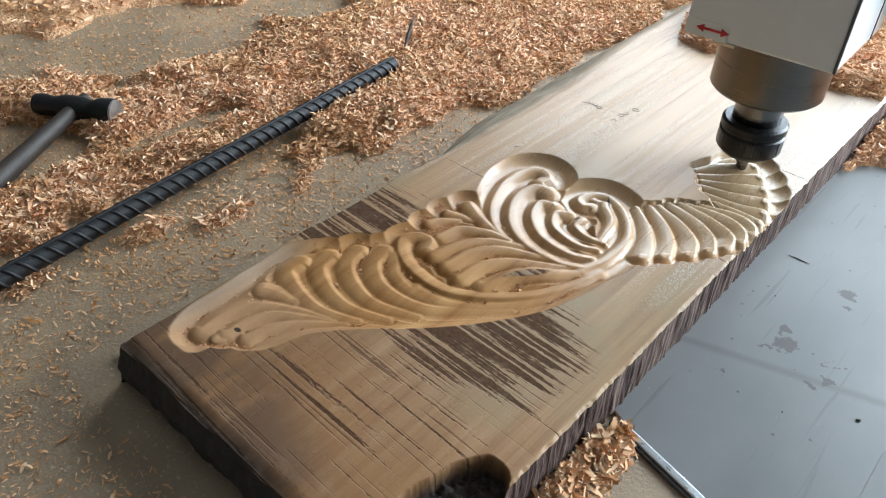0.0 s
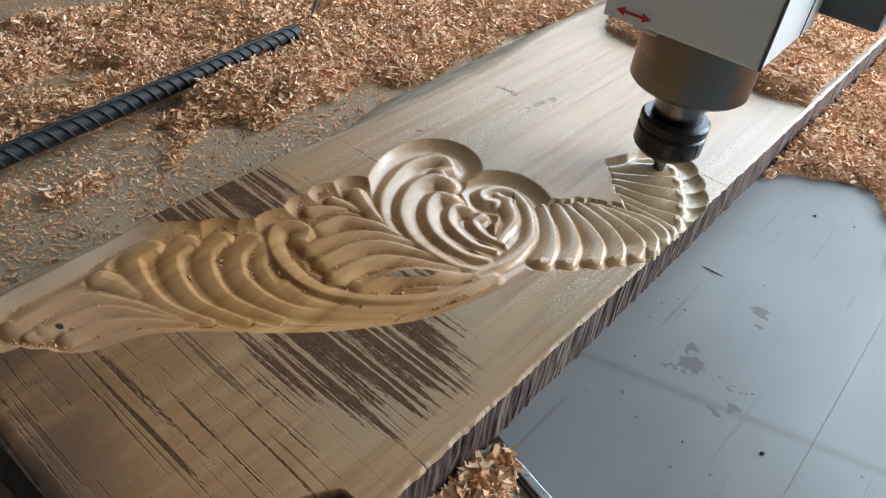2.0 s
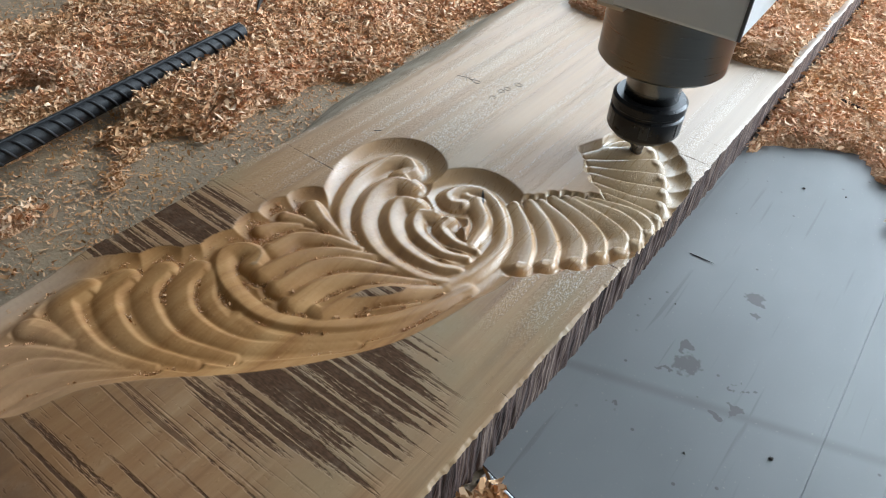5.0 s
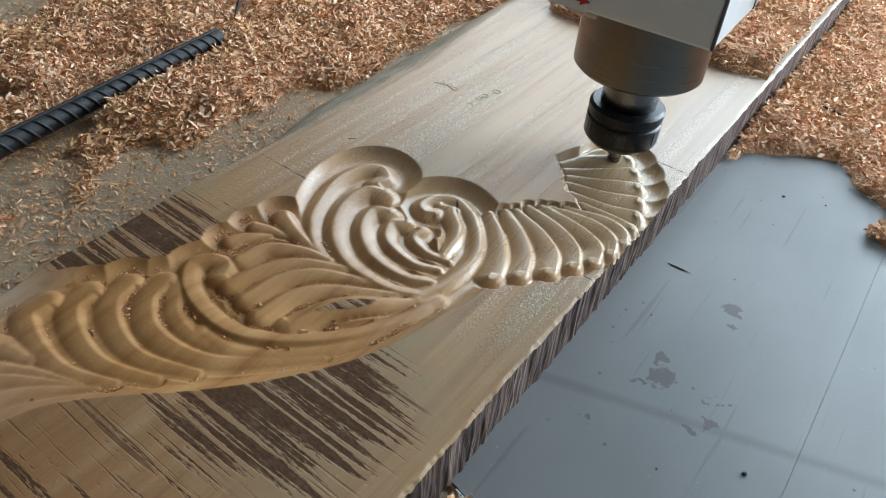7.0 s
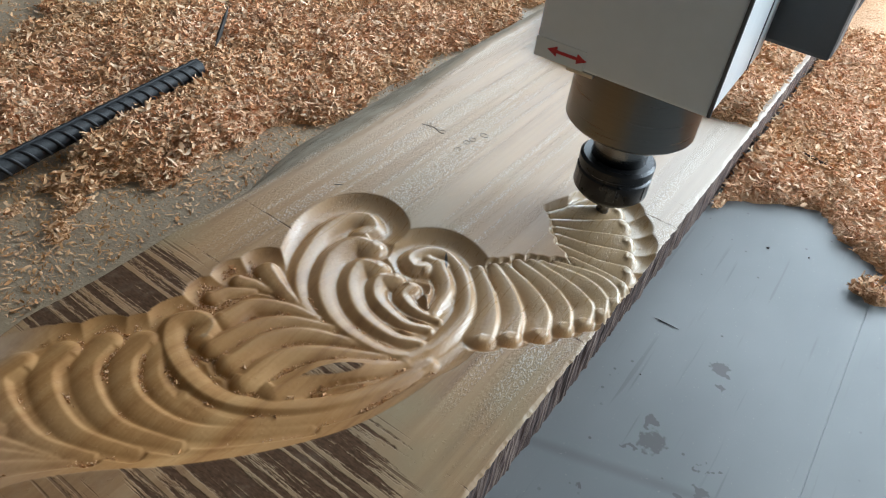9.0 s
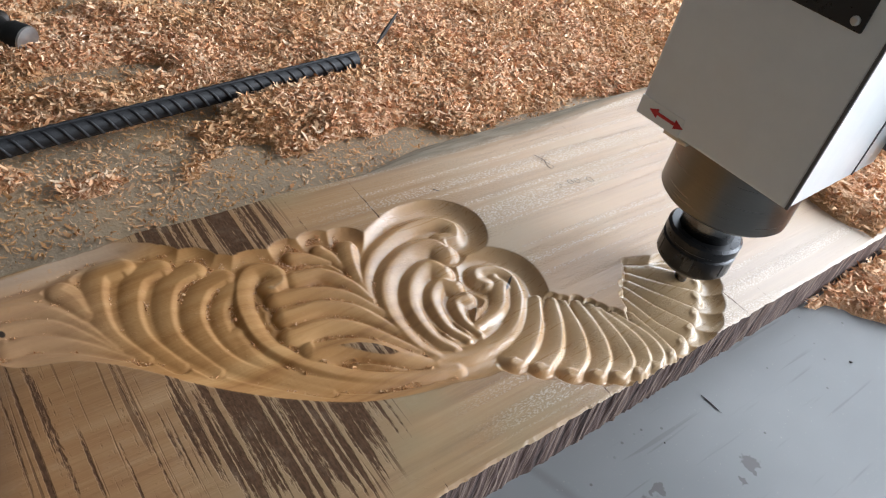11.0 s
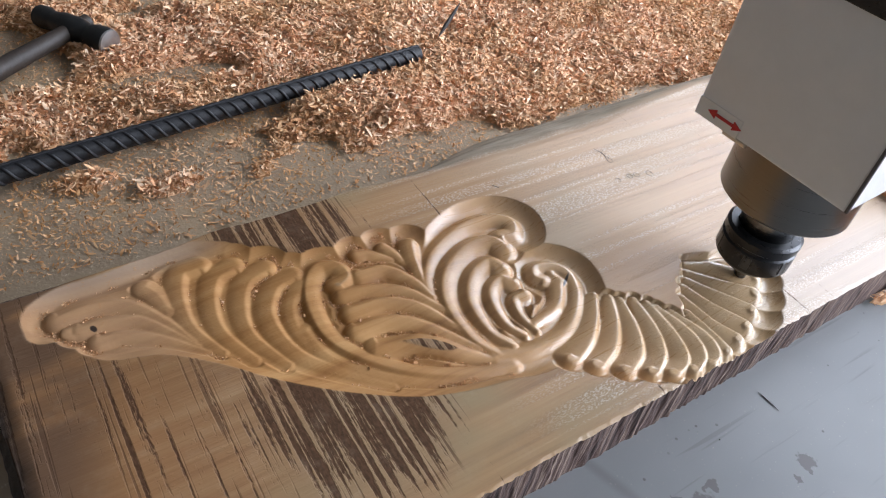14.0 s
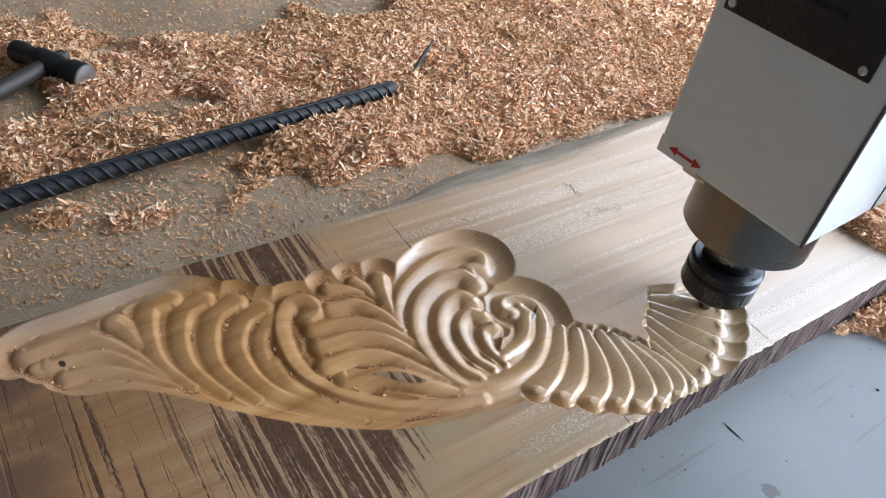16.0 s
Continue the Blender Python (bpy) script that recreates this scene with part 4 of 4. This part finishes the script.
def heap(x, y):
    """Height of the heaps of shavings above what they lie on, in metres."""
    n1, n2 = GRAIN(x * 14 + 40, y * 14 + 40, 3), GRAIN(x * 45 + 9, y * 45 + 70, 3)
    ragged = (n1 - 0.5) * 0.11 + (n2 - 0.5) * 0.045
    # the long drift beside the board
    front = np.interp(y, [-0.6, -0.06, 0.05, 0.12, 0.17, 0.21, 0.34, 0.40, 0.6, 1.4], [-0.315, -0.318, -0.318, -0.312, -0.272, -0.266, -0.238, -0.206, -0.205, -0.205])
    left = smoothstep(front - x + ragged * np.where(y > 0.36, 0.25, 0.8), -0.004, 0.055)
    # swept patches in it
    for cx, cy, rx, ry in ((-0.47, 0.035, 0.060, 0.050), (-0.60, 0.24, 0.10, 0.14), (-0.66, 0.10, 0.07, 0.05), (-0.395, 0.150, 0.018, 0.055), (-0.56, 0.42, 0.06, 0.06)):
        left = left * smoothstep(np.hypot((x - cx) / rx, (y - cy) / ry) + ragged * 5, 0.75, 1.35)
    gap = np.interp(y, [-0.4, 0.0, 0.16, 0.22, 0.3], [-0.268, -0.300, -0.322, -0.338, -0.40])
    left = left * (1 - 0.92 * smoothstep(0.016 - np.abs(x - gap - 0.014), -0.002, 0.010) * (y < 0.25))
    # the drift on the sheet and the ridge across the board
    right = smoothstep(y - np.interp(x, [0.05, 0.075, 0.13, 0.17, 0.30, 0.9], [0.475, 0.488, 0.535, 0.505, 0.44, 0.40]) + ragged * 0.5, -0.004, 0.045) * (x > 0.06)
    lump = smoothstep(1.0 - np.hypot((x - 0.184) / 0.019, (y - 0.474) / 0.014) + ragged * 4, 0.0, 0.6)
    across = smoothstep(y - np.interp(x, [-0.18, -0.14, -0.105, -0.06, 0.04], [0.66, 0.548, 0.540, 0.552, 0.566]) + ragged * 0.25, 0.0, 0.03) * (x > -0.165) * (x < 0.0588)
    spill = 0
    for cx, cy, rx, ry in ((-0.262, 0.105, 0.022, 0.040), (-0.285, 0.045, 0.016, 0.030), (-0.250, 0.165, 0.018, 0.030), (-0.300, -0.05, 0.030, 0.040), (-0.235, -0.12, 0.030, 0.030)):
        spill = spill + 0.20 * smoothstep(1.0 - np.hypot((x - cx) / rx, (y - cy) / ry) + ragged * 9, 0.1, 0.9)
    by_edge = smoothstep(1.0 - np.hypot((x - 0.073) / 0.019, (y - 0.085) / 0.055) + ragged * 3, 0.0, 0.7) * (x > 0.062)
    rough = 0.004 + 0.020 * np.clip(n1 - 0.25, 0, 1) + 0.010 * n2
    clear = np.abs(x + 0.337 - 0.097 * (0.354 - y))
    left = left * (1 - 0.75 * smoothstep(0.011 - clear, 0.0, 0.006) * (y < 0.357))
    return rough * (left + spill + right * 0.95 + across * 1.1 + lump * 0.7 + by_edge * 0.6)


def heap_mesh(name, x0, x1, y0, y1, label):
    gx, gy = np.meshgrid(np.arange(x0, x1, 0.006), np.arange(y0, y1, 0.006))
    hz = heap(gx, gy)
    base = ground(gx, gy)
    gz = np.where(hz > 0.0025, base + hz * 0.82 - 0.002, base - 0.006)
    return tagged(new(name, grid_mesh(name, gx, gy, gz, M_HEAP)), label, "wood shavings", kind="stuff")


heap_mesh("shavings_drift", -1.2, -0.205, -0.6, 1.3, "deep drift of pinkish tan wood shavings on the bed")
heap_mesh("shavings_drift", 0.0625, 0.85, 0.38, 1.3, "drift of tan wood shavings over the metal sheet")
heap_mesh("shavings_ridge", -0.165, 0.0595, 0.52, 1.2, "ridge of wood shavings across the board")


def shavings(name, n, x0, x1, y0, y1, size, label, sparse=False, seed=1):
    """Many small curled shavings in one mesh: each a bent, tapering ribbon of three bands."""
    rng = np.random.RandomState(seed)
    x, y = rng.uniform(x0, x1, n), rng.uniform(y0, y1, n)
    h = heap(x, y)
    if sparse:
        keep = (h < 0.004) & ((x < -0.205) | (y < -0.062))
        weight = np.exp(-np.clip(np.interp(y, [-0.4, 0.4], [-0.28, -0.24]) - x, -0.2, 0) ** 2 / 0.0035)
        keep &= rng.rand(n) < np.where(y < 0.0, 0.55, 0.15 + 0.85 * weight) * (0.25 + 1.2 * GRAIN(x * 22, y * 22 + 30, 3))
    else:
        keep = rng.rand(n) < smoothstep(h, 0.0012, 0.005)
    x, y, h = x[keep], y[keep], h[keep]
    n = len(x)
    z = ground(x, y) + h * 0.82 + (np.abs(rng.normal(0, 0.0022, n)) if not sparse else 0.0006)
    length = size * np.minimum(rng.lognormal(0, 0.34, n), 1.8)
    wide = length * rng.uniform(0.13, 0.34, n)
    curl = rng.uniform(-1.6, 3.6, n)
    az, tilt, roll = rng.uniform(0, 2 * np.pi, n), rng.normal(0, 0.30 if not sparse else 0.10, n), rng.normal(0, 0.7 if not sparse else 0.25, n)
    t = np.linspace(-0.5, 0.5, 4)
    ang = curl[:, None] * t[None, :]
    safe = np.where(np.abs(curl) < 0.05, 0.05, curl)[:, None]
    lx = length[:, None] * np.sin(ang) / safe
    lz = length[:, None] * (1 - np.cos(ang)) / safe * np.where(rng.rand(n) < 0.5, 1, -1)[:, None]
    half = wide[:, None] * 0.5 * np.array([0.55, 1.0, 0.9, 0.4])[None, :]
    skew = wide[:, None] * rng.normal(0, 0.35, n)[:, None] * t[None, :]
    P = np.stack([np.stack([lx, skew + half, lz], -1), np.stack([lx, skew - half, lz], -1)], 2)
    cr, sr = np.cos(roll)[:, None, None], np.sin(roll)[:, None, None]
    X, Y, Q = P[..., 0], P[..., 1] * cr - P[..., 2] * sr, P[..., 1] * sr + P[..., 2] * cr
    ct, st = np.cos(tilt)[:, None, None], np.sin(tilt)[:, None, None]
    X, Q = X * ct - Q * st, X * st + Q * ct
    ca, sa = np.cos(az)[:, None, None], np.sin(az)[:, None, None]
    X, Y = X * ca - Y * sa, X * sa + Y * ca
    if sparse:
        Q = Q - Q.min((1, 2), keepdims=True)
    co = np.stack([X + x[:, None, None], Y + y[:, None, None], Q + z[:, None, None]], -1).reshape(-1, 3)
    base = (np.arange(n) * 8)[:, None, None]
    quad = np.array([[0, 1, 3, 2], [2, 3, 5, 4], [4, 5, 7, 6]])[None]
    quads = (base + quad).reshape(-1, 4)
    me = bpy.data.meshes.new(name)
    me.vertices.add(len(co))
    me.vertices.foreach_set("co", co.astype(np.float32).ravel())
    me.loops.add(quads.size)
    me.loops.foreach_set("vertex_index", quads.astype(np.int32).ravel())
    me.polygons.add(len(quads))
    me.polygons.foreach_set("loop_start", np.arange(0, quads.size, 4, dtype=np.int32))
    me.update(calc_edges=True)
    me.materials.append(M_STRAY if sparse else M_CHIP)
    return tagged(new(name, me), label, "wood shavings", kind="stuff")


shavings("loose_shavings", 185000, -0.66, -0.215, -0.22, 0.75, 0.0056, "curled pinkish tan wood shavings heaped on the bed", seed=1)
shavings("loose_shavings", 40000, -1.2, -0.45, -0.3, 1.3, 0.0085, "curled tan wood shavings on the far side of the bed", seed=2)
shavings("loose_shavings", 52000, 0.062, 0.45, 0.40, 0.95, 0.0055, "curled tan wood shavings over the metal sheet", seed=3)
shavings("loose_shavings", 21000, -0.165, 0.0592, 0.52, 0.95, 0.0055, "curled tan wood shavings lying across the board", seed=4)
shavings("loose_shavings", 16000, -0.45, -0.20, 0.75, 1.3, 0.0085, "curled tan wood shavings beside the far end of the board", seed=9)
shavings("loose_shavings", 2000, 0.060, 0.10, 0.02, 0.15, 0.0075, "pale curled shavings gathered beside the board's edge", seed=5)
shavings("scattered_shavings", 62000, -0.70, 0.05, -0.30, 0.60, 0.0036, "sparse wood shavings scattered over the dusty bed", True, 6)
shavings("scattered_shavings", 3200, -0.42, 0.05, -0.30, 0.30, 0.0052, "sparse curled wood shavings lying about the board's near end", True, 11)
shavings("scattered_crumbs", 34000, -0.45, 0.05, -0.30, 0.42, 0.0019, "fine pale sawdust crumbs on the bed", True, 7)


def valley_crumbs(n, seed):
    """Crumbs of sawdust caught in the hollows between the leaves."""
    rng = np.random.RandomState(seed)
    blur = carve.copy()
    for s in (3, 6):
        blur = (np.roll(blur, s, 0) + np.roll(blur, -s, 0) + np.roll(blur, s, 1) + np.roll(blur, -s, 1)) / 4
    low = (blur - carve > 0.75) & (carve < -2.5) & (GY < 0.20)
    jj, ii = np.nonzero(low)
    clump = GRAIN(GX[jj, ii] * 130, GY[jj, ii] * 130, 2)
    keep = np.nonzero(rng.rand(len(jj)) < np.clip(clump - 0.42, 0, 1) * 4)[0]
    pick = rng.choice(keep, min(n, len(keep)), replace=False)
    bm_v, bm_f = [], []
    for k in pick:
        j, i = jj[k], ii[k]
        c = np.array([XX[j, i], YY[j, i], Z[j, i] + 0.0003])
        r = 0.00032 * rng.lognormal(0, 0.4)
        q = rng.normal(0, 1, (4, 3)) * r + c
        b = len(bm_v)
        bm_v += [tuple(v) for v in q]
        bm_f += [(b, b + 1, b + 2), (b, b + 2, b + 3), (b, b + 3, b + 1), (b + 1, b + 3, b + 2)]
    me = bpy.data.meshes.new("sawdust_crumbs")
    me.from_pydata(bm_v, [], bm_f)
    me.materials.append(M_STRAY)
    return tagged(new("sawdust_crumbs", me), "brown sawdust crumbs in the hollows of the carving", "sawdust", kind="stuff")


valley_crumbs(3000, 8)
